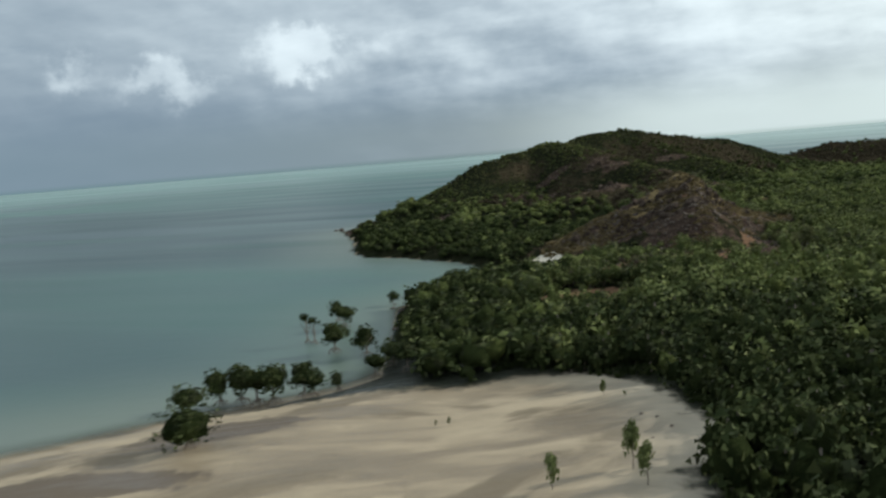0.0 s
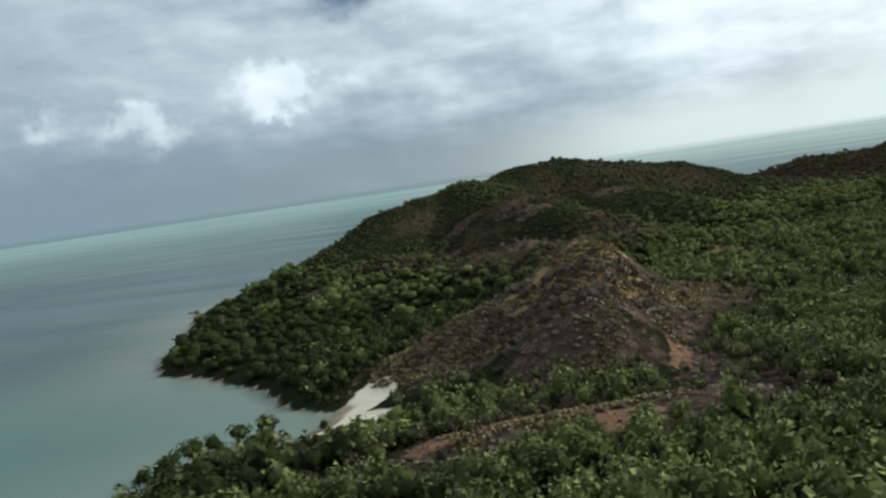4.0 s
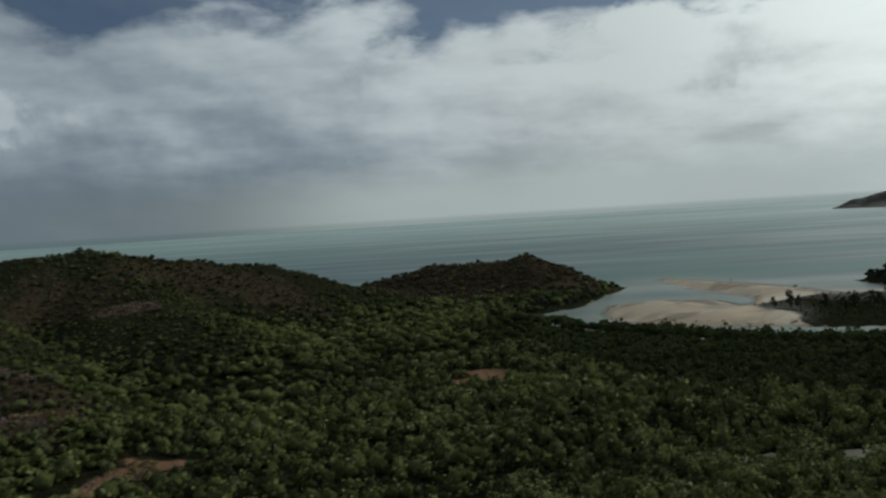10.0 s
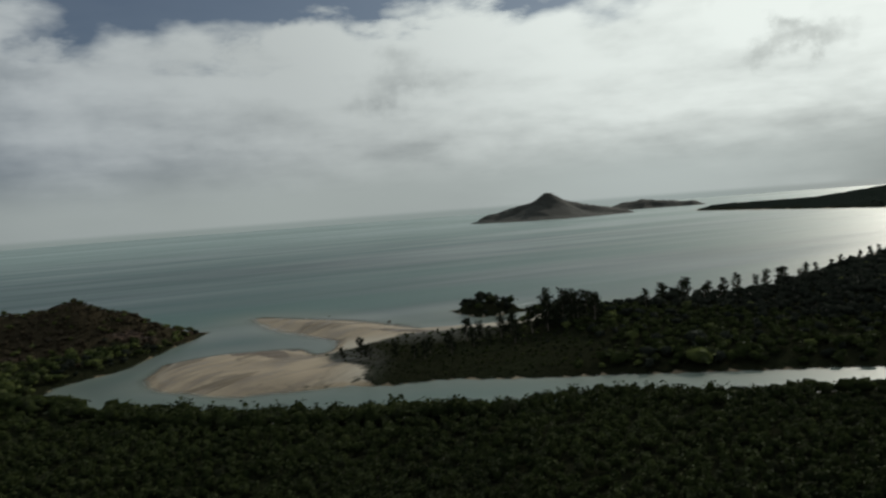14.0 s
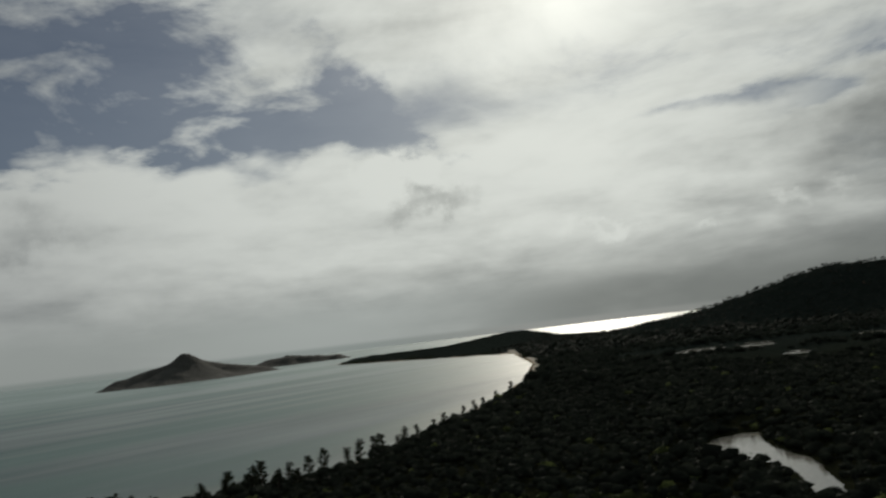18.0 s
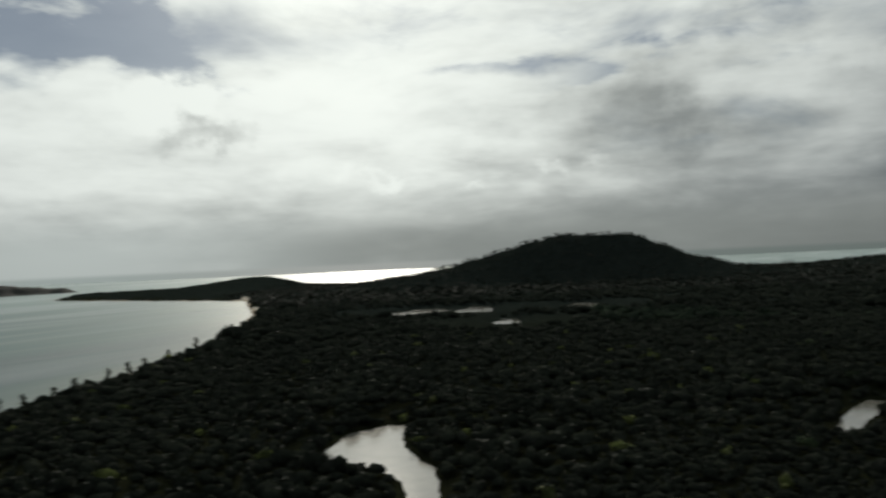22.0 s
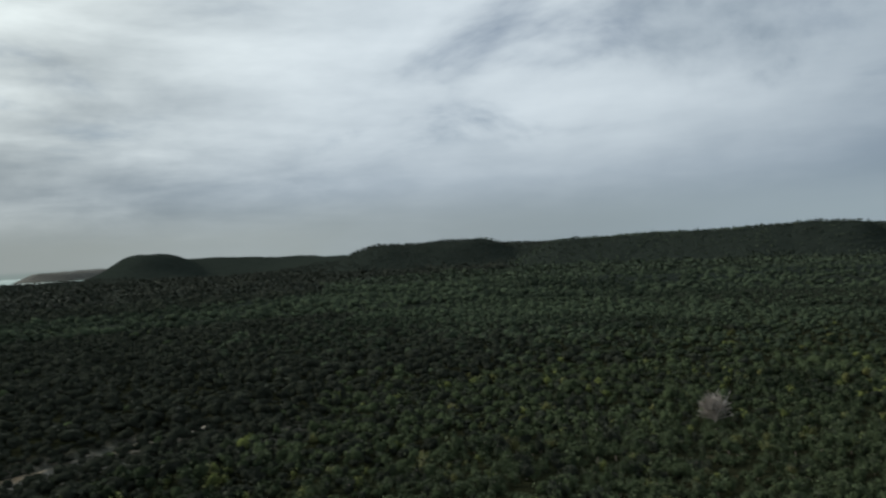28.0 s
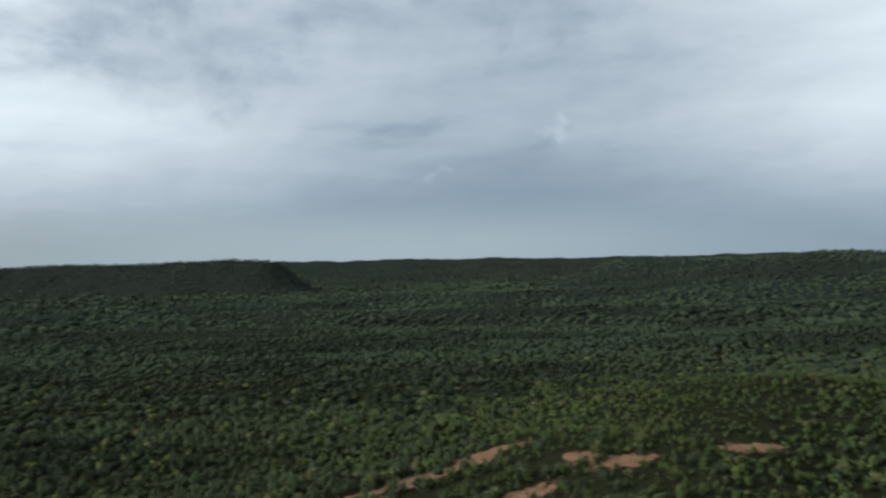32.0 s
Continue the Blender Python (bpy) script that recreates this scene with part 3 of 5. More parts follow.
HILLS = [
    # knoll with the bare top and its spurs
    (103, 348, 108, 353, 28, 28, 18, 0, 1.7), (103, 347, 96, 313, 28, 20, 13, 1, 2.2), (96, 313, 90, 292, 19, 7, 12, 0, 2.0), (100, 346, 50, 342, 26, 7, 17, 0, 1.6), (96, 318, 62, 318, 19, 6, 15, 0, 1.6),
    (112, 345, 118, 322, 21, 13, 8, 0, 2.2), (112, 356, 148, 370, 16, 8, 15, 0, 1.8),
    (60, 262, 110, 262, 7, 8, 12, 0, 2.0), (82, 452, 104, 458, 19, 22, 16, 2, 1.8), (104, 458, 166, 481, 21, 15, 15, 2, 1.8), (104, 455, 112, 405, 20, 15, 15, 0, 1.8), (45, 436, 84, 452, 9, 18, 15, 0, 1.8),
    # the headland's main hill, crest and spurs
    (-29, 555, 0, 581, 2, 14, 34, 0, 2.2), (0, 581, 21, 594, 14, 24, 34, 0, 2.2), (21, 594, 41, 606, 24, 33, 34, 0, 2.2), (41, 606, 61, 627, 33, 38, 34, 0, 2.2), (61, 627, 90, 650, 38, 42, 34, 0, 2.2), (90, 650, 130, 684, 42, 50, 34, 0, 2.2),
    (130, 684, 166, 702, 52, 53, 36, 0, 2.2), (166, 702, 213, 715, 53, 43.5, 36, 0, 2.2), (213, 715, 245, 724, 43.5, 39, 36, 0, 2.2), (245, 724, 264, 733, 39, 33, 36, 0, 2.2), (264, 733, 283, 739, 33, 24, 36, 0, 2.2), (283, 739, 306, 750, 25, 16, 36, 0, 2.2), (306, 750, 335, 794, 15, 11, 36, 0, 2.2),
    (90, 650, 116, 568, 45, 37, 36, 0, 2.2), (116, 568, 160, 480, 36, 14, 24, 0, 2.2), (41, 606, 40, 540, 36, 16, 34, 0, 2.2), (166, 702, 190, 620, 50, 26, 40, 0, 2.2),
    # the red rocky hill by the river mouth
    (340, 793, 380, 788, 17, 24, 18, 0, 2.2), (380, 788, 415, 782, 24, 24, 18, 0, 2.2), (415, 782, 447, 773, 24, 27, 18, 0, 2.2), (447, 773, 470, 770, 27, 19, 17, 0, 2.2), (470, 770, 485, 768, 19, 10, 17, 0, 2.2), (485, 768, 515, 764, 8, 3, 17, 0, 2.2),
    # the table hill and the saddle beyond the flat
    (2070, 640, 2080, 527, 12, 28, 75, 0, 2.2), (2080, 527, 2090, 413, 28, 43, 75, 0, 2.2), (2090, 413, 2092, 357, 43, 59, 75, 0, 2.2), (2092, 357, 2094, 301, 59, 74, 75, 0, 2.2), (2094, 301, 2096, 248, 74, 92, 75, 0, 2.2), (2096, 248, 2096, 200, 92, 101, 75, 0, 2.2), (2096, 200, 2086, 78, 101, 95, 75, 0, 2.2), (2086, 78, 2085, 33, 95, 74, 75, 0, 2.2), (2085, 33, 2080, -43, 74, 46, 75, 0, 2.2), (2080, -43, 2085, -130, 46, 24, 75, 0, 2.2), (2085, -130, 2150, -260, 24, 12, 75, 0, 2.2),
    (2500, 976, 2340, 1080, 36, 18, 80, 10, 2.0), (2340, 1080, 2600, 1545, 18, 7, 70, 0, 2.0), (2500, 976, 2640, 880, 30, 8, 80, 0, 2.0),
    (2330, -330, 2390, -600, 12, 25, 120, 0, 2.0), (2390, -600, 2450, -1300, 25, 18, 160, 0, 2.0), (2540, -1630, 2620, -1710, 84, 84, 95, 30, 2.2), (2580, -1900, 2380, -2080, 58, 56, 150, 40, 2.0),
    # the southern plateau
    (2380, -2080, 1900, -1950, 50, 44, 160, 0, 2.0), (1680, -1690, 1470, -1800, 68, 68, 85, 25, 2.4), (1420, -1990, 1180, -1900, 58, 58, 120, 40, 2.2), (1122, -1650, 860, -1640, 56, 60, 85, 20, 2.6), (860, -1640, 690, -1604, 62, 65, 75, 25, 2.8), (690, -1604, 560, -1580, 65, 62, 65, 18, 2.8),
    (700, -2600, -500, -2500, 58, 59, 260, 100, 2.2), (-500, -2500, -2200, -2100, 59, 58, 260, 100, 2.2), (-190, -1230, -420, -1090, 60, 66, 130, 30, 2.2), (-420, -1090, -1100, -800, 62, 58, 220, 60, 2.2),
    # low folds of the southern plain
    (960, -540, 420, -590, 9, 11, 42, 0, 2.0), (520, -760, -140, -700, 13, 13, 48, 0, 2.0), (820, -860, 420, -930, 12, 14, 60, 0, 2.0), (150, -430, -60, -480, 8, 10, 36, 0, 2.0), (300, -1120, -260, -980, 16, 22, 70, 0, 2.0),
    # low bare rise
    (318, -100, 240, -150, 20, 24, 52, 0, 2.0), (240, -150, 40, -60, 22, 16, 80, 0, 2.0),
]


def shore(x, y):
    wx, wy = rough_field(x, y, 22, 11, 3) * 5, rough_field(x, y, 22, 17, 3) * 5
    main = shore_distance(x + wx, y + wy, LAND)
    return np.maximum(main, shore_distance(x + wx * 0.5, y + wy * 0.5, ISLET))


def land_height(x, y, s=None):
    """Height of the ground; s: metres from the shore."""
    s = shore(x, y) if s is None else s
    flat = 2.6 * (1 - np.exp(-np.maximum(s, 0) / 26)) + 1.2 * (1 - np.exp(-np.maximum(s, 0) / 250))
    low = np.minimum(s, 0)
    bed = np.maximum(low * 0.035 - 1.1 * (1 - np.exp(low / 5)) * (1 - blob(x, y, TIDAL)), -9)
    flat = flat * (1 - 0.72 * blob(x, y, TIDAL))
    h = np.where(s > 0, flat, bed)
    h = np.where(s > 0, h * (1 - 0.75 * np.clip(shore_distance(x, y, POINT) / 14 + 0.5, 0, 1)), h)
    hills = np.zeros(x.shape)
    for row in HILLS:
        hills = smax(hills, ridge(x, y, *row), 4.0)
    hills = np.maximum(hills - 1.0, 0)
    hills = hills * (1 + 0.16 * rough_field(x, y, 70, 3, 4)) + np.clip(hills / 12, 0, 1) * rough_field(x, y, 16, 5, 4) * 3.0
    hills = hills * (1 + np.clip((-500 - y) / 300, 0, 1) * 0.38 * rough_field(x, y, 150, 25, 3))
    stony = blob(x, y, KNOLL)
    if stony.any():
        ledge = rough_field(x, y, 13, 23, 3) * 6.5
        hills = hills + stony * np.clip(hills / 8, 0, 1) * (ledge - 3.4 * np.clip(1 - np.abs(rough_field(x, y, 26, 27, 2)) * 9, 0, 1))
    cliff = np.clip((s + 3) / 26, 0, 1)
    h = h + hills * cliff * (2 - cliff)
    islet = np.clip(shore_distance(x, y, ISLET) / 9, 0, 1)
    h = h + islet * (2 - islet) * 3.5
    h = h + np.clip(s / 20, 0, 1) * rough_field(x, y, 40, 9, 4) * 1.4
    for ring, level in PONDS:
        cx, cy = sum(p[0] for p in ring) / len(ring), sum(p[1] for p in ring) / len(ring)
        close = np.hypot(x - cx, y - cy) < 160
        if close.any():
            d = shore_distance(x[close], y[close], ring)
            h[close] = h[close] + (level - 0.35 - h[close]) * np.clip(1 + (d + 8) / 16, 0, 1)
    return h


KNOLL = [(98, 330, 26, 30, 0), (74, 332, 26, 20, 0), (116, 338, 14, 18, 0), (100, 457, 24, 12, 15), (156, 478, 16, 8, 15)]
# the low end of the sandy point
POINT = [(466, 520), (466, 624), (560, 644), (604, 562), (566, 478), (520, 490)]
TIDAL = [(-26, 126, 56, 52, 0), (470, 620, 40, 60, -20), (570, 700, 40, 90, 0), (702, 30, 14, 70, 2), (682, -34, 16, 40, -38), (-72, 108, 44, 54, 0)]


def blob(x, y, spots):
    m = np.zeros(x.shape)
    for cx, cy, rx, ry, turn in spots:
        c, s = math.cos(radians(turn)), math.sin(radians(turn))
        u, v = (x - cx) * c + (y - cy) * s, -(x - cx) * s + (y - cy) * c
        m = np.maximum(m, np.clip(1.5 - np.hypot(u / rx, v / ry), 0, 1))
    return m


SANDS = [(-62, 110, 48, 52, 0), (-22, 126, 50, 33, 0), (12, 130, 26, 27, 0), (28, 118, 12, 14, 30), (0, 92, 30, 34, 0), (-30, 60, 40, 40, 0), (22, 138, 12, 16, 0), (36, 300, 11, 17, 40), (27, 294, 9, 9, 40), (40, 322, 7, 12, -20),
         (463, 624, 41, 54, -20), (472, 588, 18, 34, 20), (512, 624, 34, 15, 0), (562, 730, 32, 90, 6), (580, 660, 34, 60, 0), (540, 640, 26, 30, 0), (612, 590, 34, 18, -30), (690, 572, 30, 14, -30),
         (760, 524, 60, 9, -6), (900, 526, 110, 8, 3), (1080, 540, 120, 9, 6), (1380, 600, 150, 12, 14), (1650, 680, 120, 9, 20), (2000, 818, 150, 7, 22), (752, 80, 3.5, 11, -14), (709, 72, 2.6, 30, 2), (709, 20, 2.6, 32, -2), (704, -36, 2.4, 30, -12)]
EARTHS = [(382, -108, 24, 4.5, 14), (412, -98, 12, 4, 25), (362, -118, 12, 4, 0), (41, 229, 15, 11, -10), (50, 232, 10, 8, 0), (12, 240, 8, 5, 0), (88, 258, 9, 3, 10), (57, 264, 7, 3, 0), (114, 300, 2.5, 11, -15), (103, 329, 6, 3, 20), (293, 500, 15, 8, -20), (302, 513, 11, 6, -40), (178, 446, 17, 4, 30), (188, 456, 10, 4, 10), (215, 372, 18, 4, 25), (190, 360, 10, 4, 0),
          (292, 392, 7, 3, 0), (330, 372, 6, 3, 0), (352, -112, 6, 1.5, 20), (330, -122, 5, 1.5, 30), (296, -88, 9, 4, 0), (583, -70, 7, 3, 20), (745, 82, 8, 4, 0), (388, -58, 9, 2.5, 10), (362, -74, 9, 3, 15), (334, -80, 9, 3, 0), (350, -86, 10, 2.5, 20), (392, -84, 9, 2.5, 0)]
ROCKS = [(90, 300, 18, 12, 0), (140, 352, 12, 8, 20), (72, 332, 30, 22, 0), (112, 338, 18, 18, 0), (96, 458, 15, 7, 15), (160, 480, 14, 6, 10), (66, 534, 13, 6, 20), (108, 549, 13, 5, 30), (118, 541, 10, 5, 0), (148, 517, 9, 5, 0), (182, 628, 16, 6, 20), (82, 566, 12, 6, 0), (0, 512, 10, 6, 0), (135, 690, 16, 6, 30), (82, 263, 40, 9, 4), (120, 285, 10, 20, 0), (-42, 168, 22, 3.5, 12), (103, 334, 26, 16, 0), (100, 318, 24, 14, 0), (84, 334, 14, 12, 0), (126, 332, 12, 10, 0), (144, 362, 15, 9, 20), (42, 370, 16, 5, -20), (150, 474, 18, 7, 20), (122, 408, 13, 12, 0), (183, 446, 12, 5, 0),
         (400, 746, 16, 4, 0), (470, 746, 16, 4, -10), (506, 764, 14, 4, 0), (-58, 560, 12, 26, 0), (30, 290, 6, 10, 40), (-8, 270, 10, 8, 0), (52, 345, 16, 6, 60)]
# brown silt on the sand
STAINS = [(493, 643, 7, 22, -14), (484, 655, 5, 10, -30), (540, 668, 4, 26, -6), (566, 620, 4, 30, 4), (-44, 142, 16, 5, 10), (-60, 120, 20, 5, 0)]
# low brown heath among the scrub of the slopes
HEATH = [(104, 456, 40, 18, 15), (410, 775, 120, 40, -6), (116, 566, 30, 20, 40), (150, 500, 34, 18, 10), (205, 690, 40, 20, 30), (70, 530, 36, 18, 20), (60, 590, 26, 14, 40), (160, 650, 30, 20, 0), (110, 430, 34, 26, 0), (430, 772, 80, 30, -6), (400, 752, 60, 26, 0), (101, 345, 44, 34, 0), (82, 263, 50, 16, 4), (130, 480, 40, 26, 0), (250, 690, 40, 16, -20)]
# slopes too dry and stony for trees
BARE = [(98, 328, 24, 32, 0), (68, 332, 34, 22, 4), (128, 346, 22, 17, 0), (104, 350, 22, 14, 0), (96, 262, 34, 7, 4), (112, 300, 8, 22, -15), (102, 455, 26, 11, 15), (160, 478, 14, 7, 10)]
STRAW = [(96, 318, 8, 6, 0), (101, 341, 17, 9, -35), (107, 354, 11, 16, 0), (86, 336, 9, 4, 0), (104, 327, 7, 4, 0), (124, 412, 13, 7, 0), (90, 325, 8, 4, 30), (127, 338, 9, 3, 30), (110, 372, 12, 6, 0)]


def grid_lines(stops):
    """Lines of a net that is fine near the places seen close and wide far off."""
    out = []
    for a, b, step in stops:
        out += list(np.linspace(a, b, max(int(round((b - a) / step)), 1), endpoint=False))
    return np.array(out + [stops[-1][1]])


GX = grid_lines([(-5500, -2500, 250), (-2500, -500, 80), (-500, -130, 18), (-130, 40, 4.8), (40, 150, 2.6), (150, 540, 4.8), (540, 760, 5.5), (760, 1000, 9), (1000, 3000, 24), (3000, 5500, 160)])
GY = grid_lines([(-5500, -3400, 200), (-3400, -900, 30), (-900, -250, 16), (-250, 60, 7), (60, 290, 4.4), (290, 365, 2.6), (365, 420, 4.4), (420, 840, 5.4), (840, 1200, 24), (1200, 2400, 40), (2400, 5500, 200)])


def mesh_from(name, co, faces, mats, attrs=None, index=None, smooth=False):
    """A mesh from arrays of corners and faces of one size."""
    me = bpy.data.meshes.new(name)
    k = faces.shape[1]
    me.vertices.add(len(co))
    me.vertices.foreach_set("co", np.ascontiguousarray(co, np.float32).ravel())
    me.loops.add(faces.size)
    me.loops.foreach_set("vertex_index", np.ascontiguousarray(faces, np.int32).ravel())
    me.polygons.add(len(faces))
    me.polygons.foreach_set("loop_start", np.arange(0, faces.size, k, dtype=np.int32))
    for m in mats:
        me.materials.append(m)
    if index is not None:
        me.polygons.foreach_set("material_index", np.ascontiguousarray(index, np.int32))
    me.polygons.foreach_set("use_smooth", np.full(len(faces), smooth) if isinstance(smooth, bool) else smooth)
    for key, values in (attrs or {}).items():
        a = me.attributes.new(key, "FLOAT", "POINT")
        a.data.foreach_set("value", np.ascontiguousarray(values, np.float32))
    me.update(calc_edges=True)
    return me


def net(nx, ny):
    i = np.arange(nx * ny).reshape(ny, nx)
    return np.stack([i[:-1, :-1], i[:-1, 1:], i[1:, 1:], i[1:, :-1]], -1).reshape(-1, 4)


XX, YY = [g.ravel() for g in np.meshgrid(GX, GY)]
SH = shore(XX, YY)
ZZ = land_height(XX, YY, SH)
far_woods = np.clip((np.hypot(XX - 300, YY - 250) - 700) / 300, 0, 1) * (SH > 25)
sandy = np.maximum(blob(XX, YY, SANDS), (SH < -2.5) * 0.8)
near_pond = np.zeros(XX.shape)
for ring, level in PONDS:
    near_pond = np.maximum(near_pond, np.clip(1 + shore_distance(XX, YY, ring) / 60, 0, 1))
far_woods = far_woods * (1 - near_pond)
ZZ = ZZ + far_woods * (1 - np.clip(sandy * 2, 0, 1)) * (rough_field(XX, YY, 45, 21, 3) * 6 + 2)
ground = new("ground", mesh_from("ground", np.stack([XX, YY, ZZ], -1), net(len(GX), len(GY)), [M_GROUND],
                                 {"stained": blob(XX, YY, STAINS), "wooded": np.clip((np.hypot(XX - 300, YY - 250) - 620) / 500, 0, 1) * (SH > 10), "sandy": sandy, "tidal": np.clip(blob(XX, YY, TIDAL) * 1.6, 0, 1), "earthy": blob(XX, YY, EARTHS), "rocky": blob(XX, YY, ROCKS), "straw": blob(XX, YY, STRAW), "heathy": blob(XX, YY, HEATH)}, smooth=True))
tagged(ground, "forested headland ground with pale sand beaches and rock", "ground", kind="structure")
SX = grid_lines([(-5500, -600, 350), (-600, -120, 30), (-120, 720, 6), (720, 1600, 20), (1600, 2800, 40), (2800, 5500, 300)])
SY = grid_lines([(-5500, -1000, 300), (-1000, 60, 60), (60, 850, 6), (850, 1700, 40), (1700, 5500, 300)])
SXX, SYY = [g.ravel() for g in np.meshgrid(SX, SY)]
bottom = land_height(SXX, SYY)
faces = net(len(SX), len(SY))
faces = faces[bottom[faces].min(axis=1) < 0.6]
used, back = np.unique(faces, return_inverse=True)
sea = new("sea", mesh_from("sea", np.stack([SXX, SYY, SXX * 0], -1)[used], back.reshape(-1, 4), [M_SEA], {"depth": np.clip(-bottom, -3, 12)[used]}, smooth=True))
tagged(sea, "milky green shallow sea with wind streaks, cloud shade and haze painted in", "sea", kind="structure")

# ---- helpers for things ----
def part(name, me, parent, label=""):
    ob = new(name, me)
    ob.parent = parent
    if label:
        ob["label"] = label
    return ob


def thing(name, x, y, z, label, category, group="", turn=0.0, size=1.0):
    ob = new(name)
    ob.matrix_world = pose(x, y, z, 0, 0, turn) @ Matrix.Scale(size, 4)
    return tagged(ob, label, category, group)


RNG = np.random.default_rng(7)


def ico():
    g = (1 + 5 ** 0.5) / 2
    v = np.array([(-1, g, 0), (1, g, 0), (-1, -g, 0), (1, -g, 0), (0, -1, g), (0, 1, g), (0, -1, -g), (0, 1, -g), (g, 0, -1), (g, 0, 1), (-g, 0, -1), (-g, 0, 1)], float)
    f = np.array([(0, 11, 5), (0, 5, 1), (0, 1, 7), (0, 7, 10), (0, 10, 11), (1, 5, 9), (5, 11, 4), (11, 10, 2), (10, 7, 6), (7, 1, 8), (3, 9, 4), (3, 4, 2), (3, 2, 6), (3, 6, 8), (3, 8, 9),
                  (4, 9, 5), (2, 4, 11), (6, 2, 10), (8, 6, 7), (9, 8, 1)])
    return v / np.linalg.norm(v[0]), f


def ico2():
    """The ball split once more: 80 faces."""
    v, f = ico()
    v, out, seen = list(map(tuple, v)), [], {}

    def mid(a, b):
        key = (min(a, b), max(a, b))
        if key not in seen:
            m = (np.array(v[a]) + np.array(v[b])) / 2
            seen[key] = len(v)
            v.append(tuple(m / np.linalg.norm(m)))
        return seen[key]

    for a, b, c in f:
        x, y, z = mid(a, b), mid(b, c), mid(c, a)
        out += [(a, x, z), (b, y, x), (c, z, y), (x, y, z)]
    return np.array(v), np.array(out)


def directions(n, rng, lift=0.25):
    d = rng.normal(size=(n, 3))
    d[:, 2] += lift
    return d / np.linalg.norm(d, axis=1)[:, None]


def leaf_faces(at, normal, size, rng, long=1.0):
    """One small three-cornered clump of leaves at each place, facing the normal."""
    n = len(at)
    t = np.cross(normal, rng.normal(size=(n, 3)))
    t /= np.linalg.norm(t, axis=1)[:, None] + 1e-9
    b = np.cross(normal, t)
    s = size * rng.uniform(0.6, 1.35, n)[:, None]
    co = np.stack([at + t * s * long, at - t * s * 0.55 * long + b * s * 0.8, at - t * s * 0.5 * long - b * s * 0.8], 1).reshape(-1, 3)
    return co, np.arange(3 * n).reshape(n, 3)


def join(pieces):
    """Joins lists of (corners, faces, material number)."""
    co, fa, ix, k = [], [], [], 0
    for v, f, m in pieces:
        co.append(v), fa.append(f + k), ix.append(np.full(len(f), m))
        k += len(v)
    return np.concatenate(co), np.concatenate(fa), np.concatenate(ix)


def stem(a, b, ra, rb, sides=5):
    """A tapered round piece of wood from a to b."""
    a, b = np.array(a, float), np.array(b, float)
    d = (b - a) / np.linalg.norm(b - a)
    u = np.cross(d, (0.3, 0.9, 0.2))
    u /= np.linalg.norm(u)
    w = np.cross(d, u)
    ang = np.arange(sides) * 2 * math.pi / sides
    ring = np.cos(ang)[:, None] * u + np.sin(ang)[:, None] * w
    v = np.concatenate([a + ring * ra, b + ring * rb])
    f = []
    for i in range(sides):
        j = (i + 1) % sides
        f += [(i, j, sides + j), (i, sides + j, sides + i)]
    return v, np.array(f)


def crown_shape(seed, leaves, radius, tall, foot, size, lumps=7, core=0.72, fine_core=False, lift=0.45):
    """A crown of lumps: a dark uneven core with leaf clumps standing out of it. Leaves gaps and an uneven outline."""
    rng = np.random.default_rng(seed)
    c = directions(lumps, rng, 0.35) * rng.uniform(0.40, 0.74, lumps)[:, None]
    c[0] = (0, 0, 0.25)
    lr = rng.uniform(0.28, 0.52, lumps)
    out = []
    kv, kf = ico2() if fine_core else ico()
    d = kv
    reach = np.max((c @ d.T) + lr[:, None] * 0.9, axis=0)
    kv = d * np.clip(reach, 0.4, 1.1)[:, None] * core * rng.uniform(0.66, 1.16, len(d))[:, None]
    if core:
        out.append((kv, kf[kv[kf].mean(axis=1)[:, 2] > -0.42 * core], 2))
    if leaves:
        pick = rng.integers(0, lumps, leaves)
        dr = directions(leaves, rng, lift)
        at = c[pick] + dr * lr[pick][:, None] * rng.uniform(0.82, 1.08, leaves)[:, None]
        nm = dr + rng.normal(size=(leaves, 3)) * 0.6
        nm /= np.linalg.norm(nm, axis=1)[:, None]
        lv, lf = leaf_faces(at, nm, size / radius, rng)
        out.append((lv, lf, 0))
    v, f, ix = join(out)
    v = v * np.array([radius * rng.uniform(0.85, 1.2), radius * rng.uniform(0.85, 1.2), tall / 2])
    v[:, 2] += foot + tall / 2 * 0.92
    return v, f, ix


def merged(templates, x, y, z, size, turn, lift=None):
    """Many trees in one pair of arrays, each of one of the templates."""
    rng = np.random.default_rng(len(x))
    kind = rng.integers(0, len(templates), len(x))
    co, fa, ix, k = [], [], [], 0
    for i, (v, f, m) in enumerate(templates):
        s = np.where(kind == i)[0]
        if not len(s):
            continue
        c, sn = np.cos(turn[s])[:, None], np.sin(turn[s])[:, None]
        p = np.empty((len(s), len(v), 3))
        h = size[s][:, None]
        tall = h * (lift[s][:, None] if lift is not None else 1.0)
        p[:, :, 0] = (v[:, 0] * c - v[:, 1] * sn) * h + x[s][:, None]
        p[:, :, 1] = (v[:, 0] * sn + v[:, 1] * c) * h + y[s][:, None]
        p[:, :, 2] = v[:, 2] * tall + z[s][:, None]
        co.append(p.reshape(-1, 3))
        fa.append((f[None] + (np.arange(len(s)) * len(v))[:, None, None]).reshape(-1, 3) + k)
        ix.append(np.tile(m, len(s)))
        k += len(s) * len(v)
    return np.concatenate(co), np.concatenate(fa), np.concatenate(ix)


def leafy(name, shape, pair):
    v, f, ix = shape
    return mesh_from(name, v, f, [pair[0], M_BARK, pair[1]], index=ix, smooth=ix == 2)


